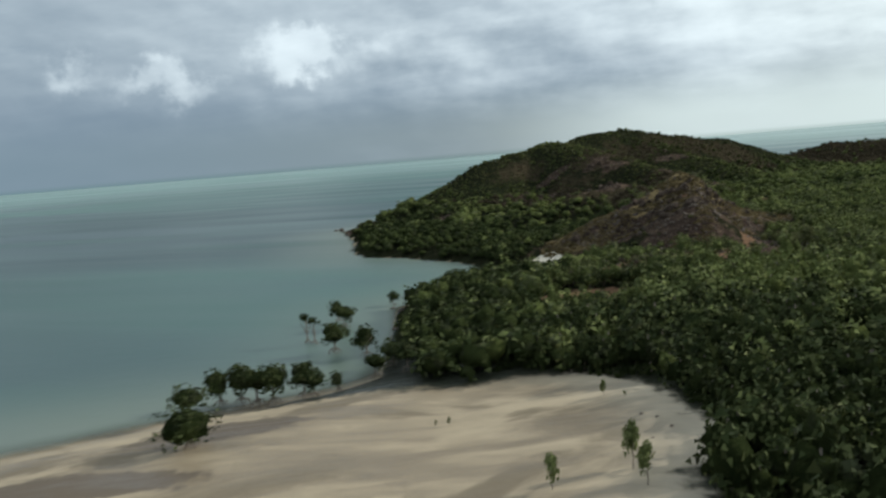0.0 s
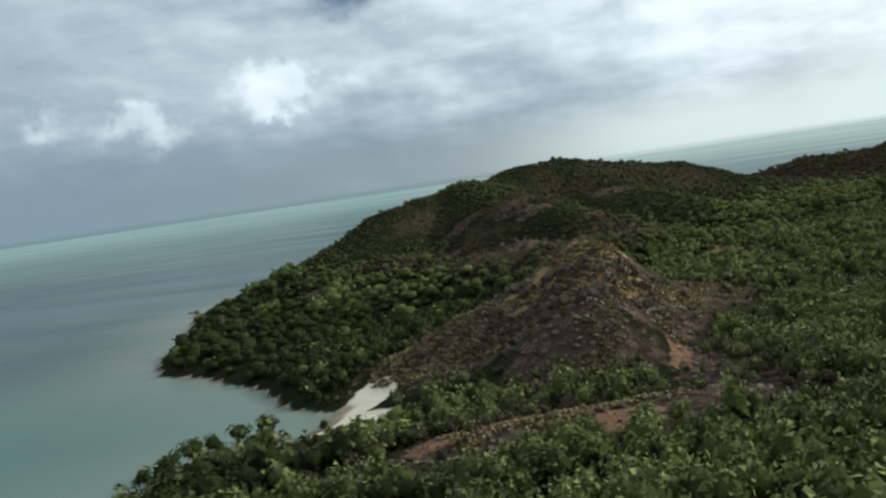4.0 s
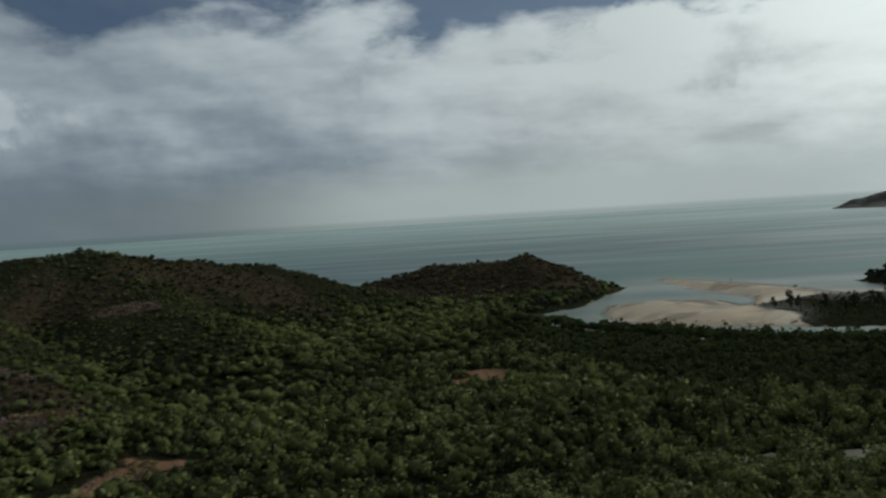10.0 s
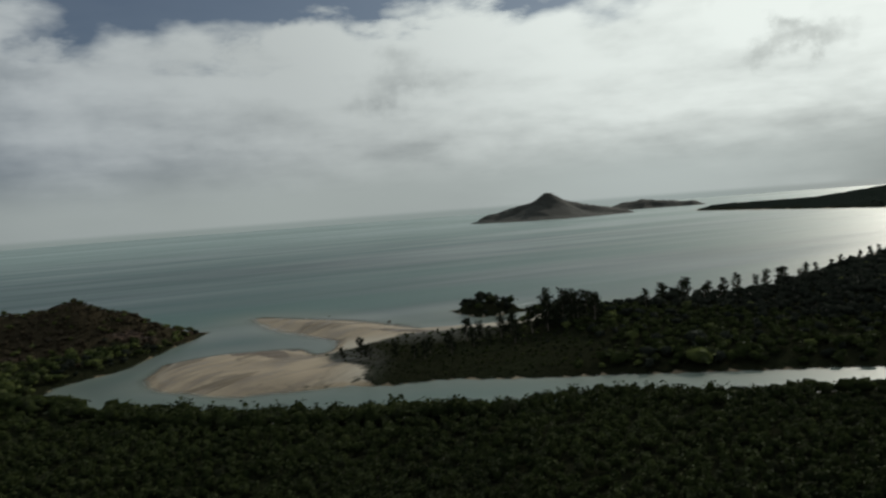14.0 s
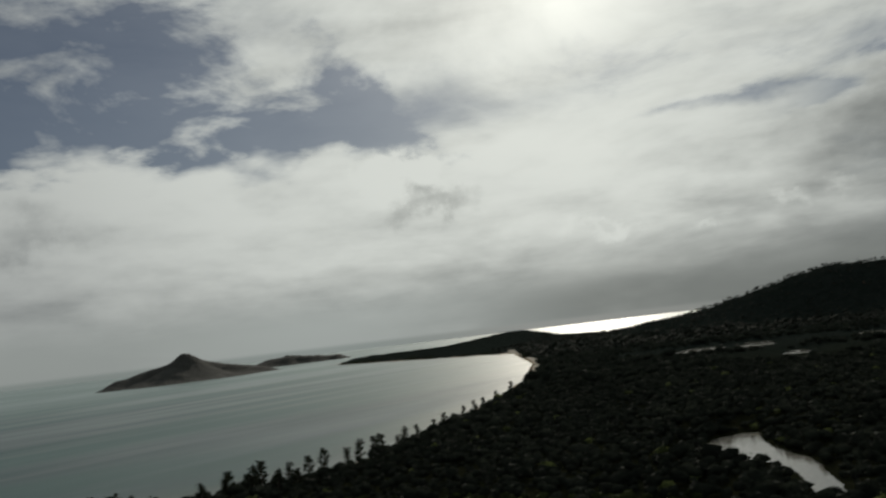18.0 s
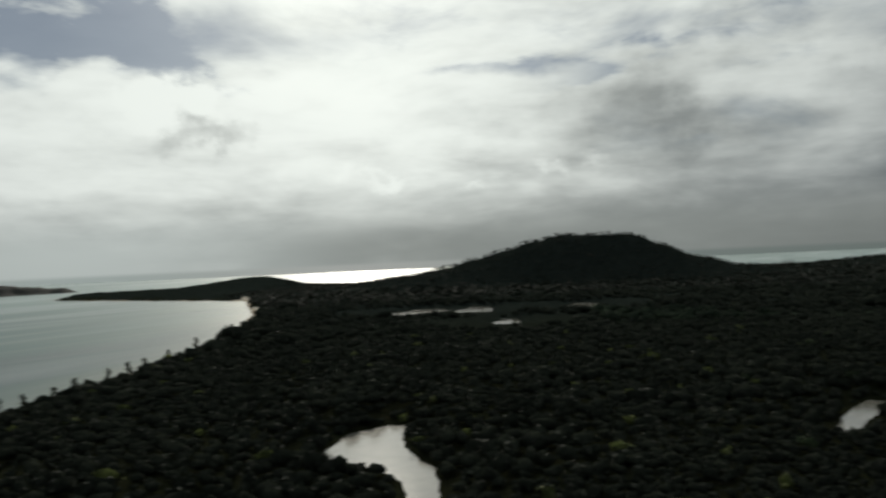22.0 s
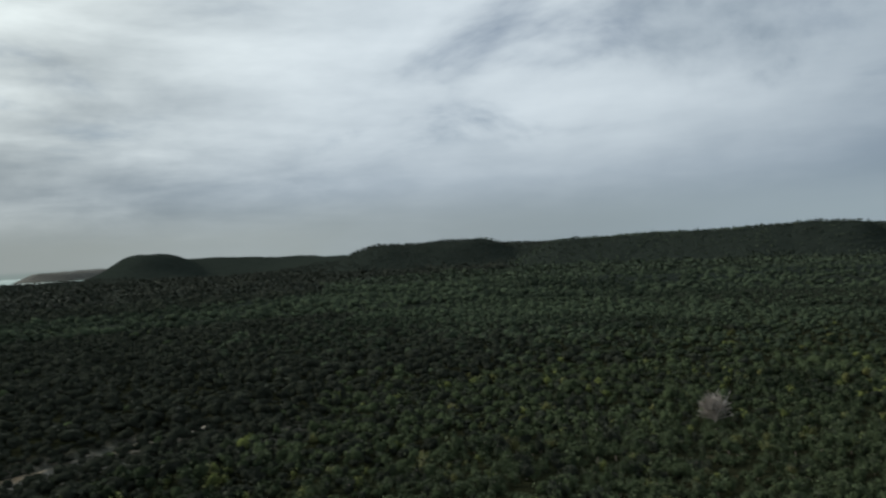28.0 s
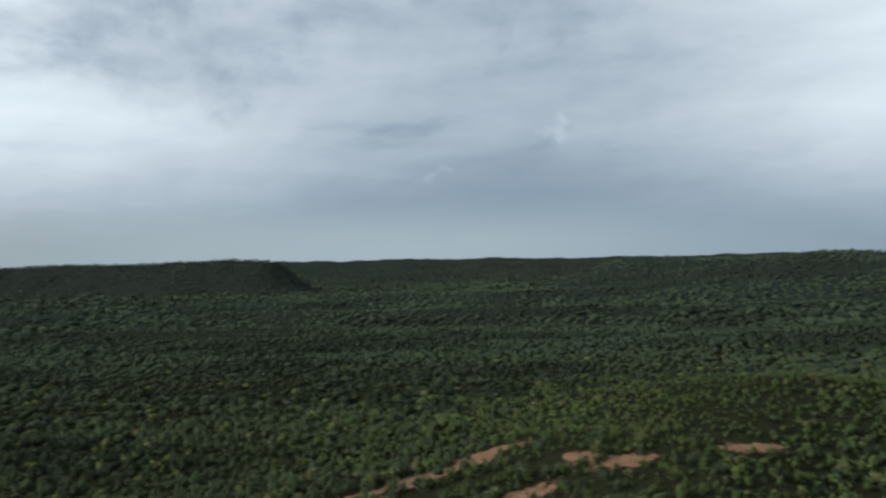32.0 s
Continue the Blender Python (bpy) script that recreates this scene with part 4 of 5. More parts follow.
def with_trunk(shape, foot, r=0.22):
    v, f = stem((0, 0, -0.6), (0.15, 0.1, foot + 1.6), r, r * 0.6, 3)
    a, b, c = join([(shape[0], shape[1], 0), (v, f, 1)])
    c[:len(shape[2])] = shape[2]
    return a, b, c


# ---- woods ----
FORE = [[(66, 92), (56, 120), (48, 150), (62, 190), (60, 235), (120, 268), (170, 320), (240, 350), (310, 380), (380, 420)], [(610, 150), (590, 60), (540, -60), (440, -90), (340, -90)]]


# the middle of the loop, which lies under and behind the flight
INNER = [(30, -40), (60, 60), (130, 150), (210, 225), (300, 262), (420, 240), (440, 170), (400, 80), (300, 40), (150, -20)]
OUTER = [(-240, 70), (15, 70), (160, -70), (-130, -320), (-500, -420)]


def line_distance(x, y, lines):
    best = np.full(x.shape, 1e9)
    for line in lines:
        for (ax, ay), (bx, by) in zip(line, line[1:]):
            dx, dy = bx - ax, by - ay
            t = np.clip(((x - ax) * dx + (y - ay) * dy) / (dx * dx + dy * dy), 0, 1)
            best = np.minimum(best, np.hypot(x - ax - t * dx, y - ay - t * dy))
    return best


def scatter(x0, x1, y0, y1, step, seed):
    rng = np.random.default_rng(seed)
    gx, gy = np.meshgrid(np.arange(x0, x1, step), np.arange(y0, y1, step * 0.9))
    gx = gx + (np.arange(gx.shape[0]) % 2)[:, None] * step * 0.5
    gx, gy = gx.ravel(), gy.ravel()
    return gx + rng.uniform(-.42, .42, gx.size) * step, gy + rng.uniform(-.42, .42, gx.size) * step


def clear_of(x, y, s):
    """Where trees can stand: off the sand, the bare earth and the water."""
    ok = (s > 0.8) & (blob(x, y, SANDS) + rough_field(x, y, 9, 31, 2) * 0.3 < 0.42) & (blob(x, y, EARTHS) + rough_field(x, y, 6, 33, 2) * 0.5 < 0.45)
    for ring, level in PONDS:
        cx, cy = ring[0]
        near = np.hypot(x - cx, y - cy) < 250
        if near.any():
            open_to = 72 * np.clip((cx - x[near] + 20) / 80, 0.15, 1) if cx > 1200 else 2.2
            ok[near] &= shore_distance(x[near], y[near], ring) < -open_to
    return ok


def mangrove_belt(x, y, s):
    flat = (x > 335) & (x < 660) & (y > 330) & (y < 640) & (s < 130)
    return flat | ((x < 60) & (y > 325) & (y < 560) & (s < 48)) | ((x < 40) & (y > 165) & (y < 275) & (s < 40))


WOODS = {}


def plant(name, x, y, s, tier, rng):
    """Sorts places into kinds of wood."""
    rocky = blob(x, y, ROCKS)
    h = land_height(x, y, s)
    keep = clear_of(x, y, s) & (rng.uniform(size=x.size) > np.clip((rocky + rough_field(x, y, 12, 37, 3) * 1.4) * 1.2 - 0.25, 0, 0.6)) & (rng.uniform(size=x.size) > 0.05)
    open_slope = np.clip(blob(x, y, BARE) * 1.3 + rough_field(x, y, 10, 39, 3) * 0.8, 0, 1)
    keep &= rng.uniform(size=x.size) > 0.93 * open_slope
    if tier == "slope":
        keep &= h > 9
    keep &= ~((x < -6) & (y > 120) & (y < 196))
    keep &= ~((x > 30) & (x < 150) & (y > 60) & (y < 240) & (rng.uniform(size=x.size) < 0.36))
    open_slope = open_slope[keep]
    x, y, s, h, rocky = x[keep], y[keep], s[keep], h[keep], rocky[keep]
    rng2 = np.random.default_rng(len(x))
    size = np.exp(rng2.normal(0.0, 0.26, len(x))).clip(0.5, 1.75) * (1 + 0.5 * rough_field(x, y, 50, 41, 3))
    north = np.clip((300 - y) / 100, 0, 1) * (x < 140) * (y > 60)
    size = (size * (1 + 0.7 * north)).clip(0.4, 2.1)
    hill = np.clip((h - 8) / 16, 0, 1)
    south = np.clip((140 - y) / 120, 0, 1) * (x > 150) * np.clip((690 - x) / 120, 0, 1)
    scrub = (rocky > 0.35) | (hill > rng2.uniform(0.2, 1.4, len(x))) | (rng2.uniform(size=len(x)) < 0.35 * south)
    gully = np.clip(0.5 + 1.9 * rough_field(x, y, 60, 43, 3), 0, 1)
    size = size * (1 - hill * (0.66 - 0.36 * gully)) * np.where(rocky > 0.25, 0.7, 1.0) * (1 - 0.22 * south) * (1 - 0.5 * open_slope)
    size = np.where((h > 14) & (y > 480), size * 0.82, size)
    mouth_hill = (x > 320) & (y > 735) & (h > 4)
    size = np.where(mouth_hill, np.minimum(size + 0.2, 0.9) * 0.95, size)
    blend = rng2.uniform(size=len(x))
    belt = mangrove_belt(x, y, s + rough_field(x, y, 40, 53, 3) * 70) & ~scrub & (blend > 0.22)
    belt = belt | (~scrub & (blend < 0.30) & (x > 180) & (x < 540) & (y > 300) & (s > 2))
    size = np.where(belt, np.where(x > 200, np.where(s < 22, np.where(x < 460, 1.4, 1.05), 0.82), np.where(y > 320, 0.95, 1.25)) * (1 + 0.4 * (size - 0.9)), size)
    point = shore_distance(x, y, POINT) > 0
    size = np.where(point, 0.24 + 0.2 * np.clip((x - 490) / 110, 0, 1), size)
    size = np.where((x > 640) & (y > 430) & (s < 60), size * 1.15, size)
    # share of trees coloured dark as if backlit, growing eastwards
    dim_share = 0.985 * np.clip((x + rough_field(x, y, 140, 47, 3) * 240 - 470) / 190, 0, 1)
    dim_share = dim_share * np.clip(1.0 - 0.55 * south, 0, 1)
    belt = belt & ~mouth_hill
    swamp = ~belt & (h < 11) & (rng2.uniform(size=len(x)) < dim_share)
    woodland = ~belt & ~swamp & (rng2.uniform(size=len(x)) < np.clip((200 + rough_field(x, y, 90, 48, 3) * 120 - y) / 130, 0, 0.93) * ((x > 120) | (y < 40)))
    scrub &= ~woodland
    scrub &= ~swamp
    bare = blob(x, y, HEATH) + rough_field(x, y, 20, 57, 3) * 1.3
    heath = ~belt & ~swamp & (rng2.uniform(size=len(x)) < np.clip((bare - 0.15) * 1.6 - 0.35 * gully, 0, 0.62)) & (y > 250)
    scrub &= ~heath
    woodland &= ~heath
    heath = heath | (mouth_hill & (rng2.uniform(size=len(x)) < 0.72))
    # knoll foot and beach wood: shade put in as darker mangrove leaves
    shaded_foot = (x < 85) & (y > 355) & (y < 480) & (h < 10) & ~scrub & ~heath & (rng2.uniform(size=len(x)) < 0.75)
    belt = belt | shaded_foot
    shady = (x < 130) & (y < 190) & (y > 60) & ~scrub & ~heath & (rng2.uniform(size=len(x)) < 0.8)
    belt = belt | shady
    # distant woods all take the painted dark and hazed leaf colours
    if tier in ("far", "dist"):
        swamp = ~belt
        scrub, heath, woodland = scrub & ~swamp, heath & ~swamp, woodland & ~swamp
    # far southern woods that get the haze-blue leaves
    gum = np.zeros(x.shape, bool)
    if tier in ("far", "dist", "low"):
        gum = ~belt & (x + rough_field(x, y, 200, 49, 2) * 300 < 1250) & (y < 200)
        if tier == "low":
            gum &= (rng2.uniform(size=len(x)) < np.clip((-170 - y) / 260, 0, 1)) & (x < 900)
        swamp, scrub, heath, woodland = swamp & ~gum, scrub & ~gum, heath & ~gum, woodland & ~gum
    lush = (x < 430) & (x > 150) & (y < 0) & (rng2.uniform(size=len(x)) < np.clip((290 + y) / 160, 0, 0.75) * np.clip((450 - x) / 120, 0, 1)) & woodland
    woodland &= ~lush
    size = np.where(heath, np.minimum(size * 0.85, 0.8), size)
    if tier in ("far", "dist"):
        size = np.maximum(size, 0.8)
    if tier == "slope":
        size = size.clip(0.3, 0.85) * 0.72
    size = np.where(blob(x, y, [(34, 207, 18, 16, 0)]) > 0.5, size * 0.72, size)
    for kind, m in (("gum", gum), ("swamp", swamp), ("mangrove", belt), ("heath", heath), ("woodland", woodland & ~belt), ("scrub", scrub & ~belt), ("lush", lush), ("broad", ~belt & ~scrub & ~swamp & ~heath & ~woodland & ~gum & ~lush)):
        WOODS.setdefault((kind, tier), []).append((x[m], y[m], h[m], size[m]))


def grow():
    for tier, box, step, lo, hi, seed in (("near", (-20, 640, -170, 500), 3.35, 0, 36, 1), ("mid", (-80, 760, -300, 640), 3.6, 36, 145, 2), ("low", (-130, 1250, -760, 840), 5.5, 145, 560, 3), ("slope", (-70, 540, 440, 835), 3.3, 100, 1000, 6), ("dist", (-700, 1700, -1250, 830), 11.5, 560, 1050, 5), ("far", (-900, 2500, -2250, 900), 14.2, 1050, 2300, 4)):
        x, y = scatter(*box, step, seed)
        d = line_distance(x, y, FORE) + rough_field(x, y, 30, 51, 2) * 12
        k = (d >= lo) & (d < hi)
        inner = (shore_distance(x, y, INNER) > 0) | (shore_distance(x, y, OUTER) > 0)
        k &= ~inner | (np.random.default_rng(seed).uniform(size=x.size) < 0.08)
        x, y = x[k], y[k]
        plant(tier, x, y, shore(x, y), tier, np.random.default_rng(seed + 20))


grow()
near_shapes = [crown_shape(100 + i, 88, 2.5, 5.2, -0.5, 0.34, 10, 0.68, lift=0.2) for i in range(9)]
mid_shapes = [crown_shape(120 + i, 26, 2.65, 4.8, -0.3, 0.50, 8, 0.80) for i in range(9)]
low_shapes = [crown_shape(140 + i, 8, 3.4, 4.4, -0.1, 0.72, 7, 0.90) for i in range(9)]
dist_shapes = [crown_shape(180 + i, 7, 5.8, 6.6, -0.1, 1.3, 7, 0.92) for i in range(7)]
far_shapes = [crown_shape(160 + i, 10, 6.0, 8.0, 0.2, 2.6, 7, 0) for i in range(6)]
SHAPES = {"near": [with_trunk(s, 1.6, 0.14) for s in near_shapes], "mid": mid_shapes, "low": low_shapes, "slope": low_shapes, "dist": dist_shapes, "far": far_shapes}
LEAF = {"lush": M_LUSH, "gum": M_HAZY, "swamp": M_DIMMED, "broad": M_FOREST, "scrub": M_SCRUB, "heath": M_HEATH, "woodland": M_WOODLAND, "mangrove": M_MANGROVE}
NOTE = {"lush": "fresh green bushland beside the bare clearings", "gum": "forest covering the far ridges, blue haze painted into its green", "swamp": "dense forest of the flat and beyond, backlit darkness painted into its leaves", "broad": "dense dark green broadleaf canopy covering the ground", "woodland": "grey green open woodland covering the low country", "heath": "low brown heath and dry bushes on rocky slopes", "scrub": "olive green scrub covering the hill slopes", "mangrove": "even green mangrove canopy beside the tidal river, also darkening shaded woods"}
NAMES = {"lush": "bushland", "gum": "hazy_forest", "swamp": "dimmed_forest", "broad": "forest", "scrub": "scrub", "heath": "heath", "woodland": "woodland", "mangrove": "mangrove_forest"}

# the nearest trees stand as things of their own
tree_meshes = []
for i in range(6):
    v, f, ix = crown_shape(200 + i, 330, 2.6, 5.0, 0.7, 0.28, 11, 0.74, True)
    tv, tf, tx = join([(*stem((0, 0, -0.8), (0.1, 0.05, 2.4), 0.26, 0.2, 6), 0), (*stem((0.1, 0.05, 2.3), (0.7, 0.3, 3.9), 0.16, 0.06, 5), 0), (*stem((0.1, 0.05, 2.2), (-0.6, -0.4, 3.8), 0.16, 0.06, 5), 0)])
    tree_meshes.append((leafy("crown", (v, f, ix), M_FOREST), mesh_from("trunk", tv, tf, [M_BARK]), leafy("crown", (v, f, ix), M_SCRUB), leafy("crown", (v, f, ix), M_WOODLAND)))
single = 0
for kind in ("broad", "scrub", "woodland"):
    x, y, h, size = [np.concatenate(a) for a in zip(*WOODS[(kind, "near")])]
    d = line_distance(x, y, FORE)
    order = np.argsort(d)
    count = {"broad": 130, "scrub": 40, "woodland": 50}[kind]
    chosen, rest = order[:count], order[count:]
    for i in chosen:
        k = single % 6
        if kind == "scrub":
            t = thing("shrub", x[i], y[i], h[i] - 0.1, "low olive green shrub on dry ground", "shrub", "slope shrubs", (single * 77) % 360, size[i])
        else:
            t = thing("tree", x[i], y[i], h[i] - 0.1, "broadleaf tree with dense dark green crown in the forest" if kind == "broad" else "grey green tree in open woodland", "tree", "forest trees" if kind == "broad" else "woodland trees", (single * 77) % 360, size[i])
        part("crown", tree_meshes[k][{"broad": 0, "scrub": 2, "woodland": 3}[kind]], t)
        part("trunk", tree_meshes[k][1], t)
        single += 1
    WOODS[(kind, "near")] = [(x[rest], y[rest], h[rest], size[rest])]

# bushes that close the edge of the wood along the beach
ex, ey = scatter(8, 74, 84, 196, 1.7, 66)
es = shore(ex, ey)
edge = clear_of(ex, ey, es) & (blob(ex, ey, SANDS) > 0.02)
ex, ey, es = ex[edge], ey[edge], es[edge]
WOODS.setdefault(("mangrove", "near"), []).append((ex, ey, land_height(ex, ey, es) - 0.3, np.random.default_rng(67).uniform(0.28, 0.62, len(ex))))

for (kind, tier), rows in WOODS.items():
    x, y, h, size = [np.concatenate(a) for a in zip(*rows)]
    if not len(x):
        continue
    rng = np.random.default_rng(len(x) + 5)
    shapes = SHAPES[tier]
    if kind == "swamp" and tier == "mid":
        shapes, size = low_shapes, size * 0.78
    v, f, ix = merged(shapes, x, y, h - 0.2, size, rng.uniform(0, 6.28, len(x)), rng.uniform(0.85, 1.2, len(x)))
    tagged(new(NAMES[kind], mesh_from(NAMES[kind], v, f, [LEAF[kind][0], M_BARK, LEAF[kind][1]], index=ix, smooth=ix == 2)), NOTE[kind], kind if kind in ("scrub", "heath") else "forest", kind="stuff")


# pale bushes round the small ponds of the flat
px_, py_ = scatter(296, 372, 380, 420, 1.6, 68)
ring_ = np.minimum(np.hypot((px_ - 318) / 2.2, py_ - 402), np.hypot((px_ - 341) / 2.6, py_ - 392))
near_ = clear_of(px_, py_, shore(px_, py_)) & (ring_ < 7.5 + 6 * rough_field(px_, py_, 8, 73, 2))
px_, py_ = px_[near_], py_[near_]
rng = np.random.default_rng(69)
v, f, ix = merged(near_shapes, px_, py_, land_height(px_, py_) - 0.2, rng.uniform(0.45, 0.7, len(px_)), rng.uniform(0, 6.28, len(px_)))
tagged(new("waterside_bushes", mesh_from("waterside_bushes", v, f, [M_PALE[0], M_BARK, M_PALE[1]], index=ix, smooth=ix == 2)), "pale green bushes round the small tidal ponds", "bushes", kind="stuff")


def ground_at(x, y):
    return float(land_height(np.array([float(x)]), np.array([float(y)]))[0])


# ---- mangroves that stand alone in the shallows ----
def mangrove_meshes(seed, spindly=False, bush=False):
    rng = np.random.default_rng(seed)
    if bush:
        v, f, ix = crown_shape(seed, 760, 5.4, 6.8, -0.4, 0.36, 13, 0.74, True)
    elif spindly:
        v, f, ix = crown_shape(seed, 150, 2.0, 2.4, 5.4, 0.38, 5, 0.45)
    else:
        v, f, ix = crown_shape(seed, 520, 3.4, 5.0, 1.5, 0.32, 10, 0.72, True)
    wood = [(*stem((0, 0, 0.9), (0.2, 0.1, 6.0 if spindly else 4.4), 0.20, 0.10, 6), 0)]
    for k in range(3):
        a = rng.uniform(0, 6.28)
        wood.append((*stem((0.05, 0.02, 2.4), (1.5 * math.cos(a), 1.5 * math.sin(a), 6.0 if spindly else 4.4), 0.12, 0.05, 5), 0))
    roots = []
    for k in range(9):
        a = k * 0.7 + rng.uniform(-.2, .2)
        r = rng.uniform(0.7, 1.7)
        roots.append((*stem((0.05 * math.cos(a), 0.05 * math.sin(a), 1.4), (r * 0.7 * math.cos(a), r * 0.7 * math.sin(a), 0.9), 0.08, 0.06, 4), 0))
        roots.append((*stem((r * 0.7 * math.cos(a), r * 0.7 * math.sin(a), 0.9), (r * math.cos(a), r * math.sin(a), -0.8), 0.06, 0.05, 4), 0))
    tv, tf, tx = join(wood)
    rv, rf, rx = join(roots)
    return leafy("crown", (v, f, ix), M_MANGROVE), mesh_from("trunk", tv, tf, [M_BARK]), mesh_from("stilt_roots", rv, rf, [M_BARK])


MG = [mangrove_meshes(301), mangrove_meshes(302), mangrove_meshes(303), mangrove_meshes(304, spindly=True), mangrove_meshes(305, bush=True)]
STANDING = [(-45.7, 134.0, 4, 1.05), (-53.0, 157.5, 0, .95), (-49.8, 168, 1, 1.05), (-45.3, 168.4, 2, 1.1), (-41.5, 166, 0, 1.15), (-38.0, 165.5, 1, 1.15), (-31.8, 167.6, 2, 1.0), (-30.0, 169, 0, .8), (-25.1, 171.8, 1, .62),
            (-17.7, 180.7, 0, .85), (-39.6, 221.4, 3, 1.0), (-37.4, 220, 3, .9), (-30.3, 207.4, 2, 1.15), (-21.3, 200.4, 1, 1.15), (-31.1, 238, 0, 1.05), (-34.1, 248.0, 1, 1.0), (-35, 190, 0, .45), (-10, 176, 2, 1.0), (-14, 188, 0, .9),
            (16.5, 309.4, 2, .82), (11.0, 306.0, 0, .85), (6.7, 300.5, 1, .85), (3.5, 295.8, 2, .95), (0, 290, 0, .9), (-4, 284, 1, .8), (31.9, 299.7, 1, .42), (-18, 268, 2, .7)]
for k, (x, y, kind, size) in enumerate(STANDING):
    size = size * (1.25 if 156 < y < 170 and x < -30 else 1.15)
    z = max(ground_at(x, y), -0.35)
    note = ("wide bushy mangrove on wet sand" if kind == 4 else "spindly mangrove with a thin high crown in shallow water" if kind == 3 else "round green mangrove tree on stilt roots at the tide line")
    t = thing("mangrove_tree", x, y, z, note, "mangrove", "mangroves along the shore", k * 61 % 360, size)
    part("crown", MG[kind][0], t)
    part("trunk", MG[kind][1], t)
    part("stilt_roots", MG[kind][2], t, "arching brown stilt roots")

YOUNG = [(23.4, 106.1, .95, "slender young tree with pale leaves on the beach"), (23.8, 99.8, .8, "small pale green tree at the edge of the beach"), (26.3, 139.4, .42, "small dark shrub alone on the sand"),
         (-1.4, 134.1, .22, "tiny seedling on the open sand"), (-3.7, 134.3, .16, "tiny seedling on the open sand"), (11.7, 101.7, .7, "thin pale shrub at the edge of the beach"), (29.5, 137.5, .16, "tiny seedling on the open sand")]
yv, yf, yx = crown_shape(320, 330, 1.7, 6.6, 1.0, 0.30, 12, 0)
young_crown, young_trunk = leafy("crown", (yv, yf, yx), M_PALE), mesh_from("trunk", *stem((0, 0, -0.4), (0.1, 0, 5.0), 0.12, 0.05, 6), [M_BARK])
for k, (x, y, size, note) in enumerate(YOUNG):
    t = thing("young_tree" if size > .5 else "seedling", x, y, ground_at(x, y), note, "sapling", "", k * 40, size)
    part("crown", young_crown, t)
    part("trunk", young_trunk, t)


# ---- she-oaks along the long beach ----
def oak_meshes(seed):
    rng = np.random.default_rng(seed)
    wood, leaves = [(*stem((0, 0, -0.6), (0.3, 0.1, 12.0), 0.30, 0.08, 6), 0)], []
    for k in range(18):
        h = 1.8 + k * 0.57
        a, r = rng.uniform(0, 6.28), rng.uniform(0.55, 1.0) * 3.0 * (1 - (h / 14.5) ** 2) + 0.5
        tip = np.array((r * math.cos(a), r * math.sin(a), h + 1.3 + rng.uniform(-.4, .6)))
        wood.append((*stem((0.02 * h, 0, h), tip, 0.07, 0.03, 4), 0))
        at = tip + rng.normal(size=(20, 3)) * (0.75, 0.75, 0.62)
        nm = rng.normal(size=(20, 3))
        nm /= np.linalg.norm(nm, axis=1)[:, None]
        leaves.append((*leaf_faces(at, nm, 0.42, rng, 1.5), 0))
        at = np.array((0.02 * h, 0, h)) + (tip - np.array((0.02 * h, 0, h))) * rng.uniform(0.15, 1.0, (14, 1)) + rng.normal(size=(14, 3)) * 0.45
        leaves.append((*leaf_faces(at, directions(14, rng, 0.0), 0.45, rng, 1.4), 0))
    v, f, ix = join(leaves)
    tv, tf, tx = join(wood)
    return mesh_from("crown", v, f, [M_NEEDLE]), mesh_from("trunk", tv, tf, [M_BARK])


OAKS = [oak_meshes(400 + i) for i in range(4)]
row = [(541, 565, .55), (555, 566, .8), (557, 560, .7), (567, 555, .9), (572, 553, .9), (584, 550, 1.05), (590, 545, 1.2), (596, 550, 1.3), (600, 543, 1.35), (604, 537, 1.3), (608, 530, 1.2), (613, 547, 1.1),
       (622, 545, 1.1), (633, 548, 1.0), (660, 539, 1.0), (673, 538, 1.1), (687, 552, 1.2), (694, 545, 1.1), (704, 550, 1.25), (720, 548, 1.0), (733, 548, 1.2), (743, 545, 1.2), (760, 541, 1.0), (775, 541, 1.3),
       (786, 538, 1.1), (799, 541, 1.2), (812, 536, 1.0), (824, 537, 1.2), (850, 541, 1.1), (875, 540, 1.0), (900, 543, 1.2), (935, 542, 1.0), (964, 543, 1.2), (993, 543, 1.1), (1040, 543, 1.0), (1114, 546, 1.3),
       (495, 585, .5), (505, 584, .62), (502, 575, .5), (509, 565, .6), (514, 558, .55), (516, 553, .6), (525, 560, .55), (534, 556, .6), (528, 549, .55), (545, 552, .65), (548, 545, .6), (560, 540, .7), (690, 528, 1.0), (694, 521, 1.0), (645, 646, .42), (650, 640, .4), (655, 652, .36)]
for k, (x, y, size) in enumerate(row):
    if x > 640 and y < 600:
        y, size = y - 21 * min((x - 640) / 90, 1) * max(min((1150 - x) / 200, 1), 0), size * (0.72 if x < 800 else 0.6)
    t = thing("casuarina_tree", x, y, ground_at(x, y), "tall dark feathery beach oak behind the sand" if size > .8 else "small dark feathery beach oak on the sandy point", "tree", "beach oaks on the point", k * 97 % 360, size * (0.9 + 0.2 * ((k * 37) % 10) / 10))
    part("crown", OAKS[k % 4][0], t)
    part("trunk", OAKS[k % 4][1], t)


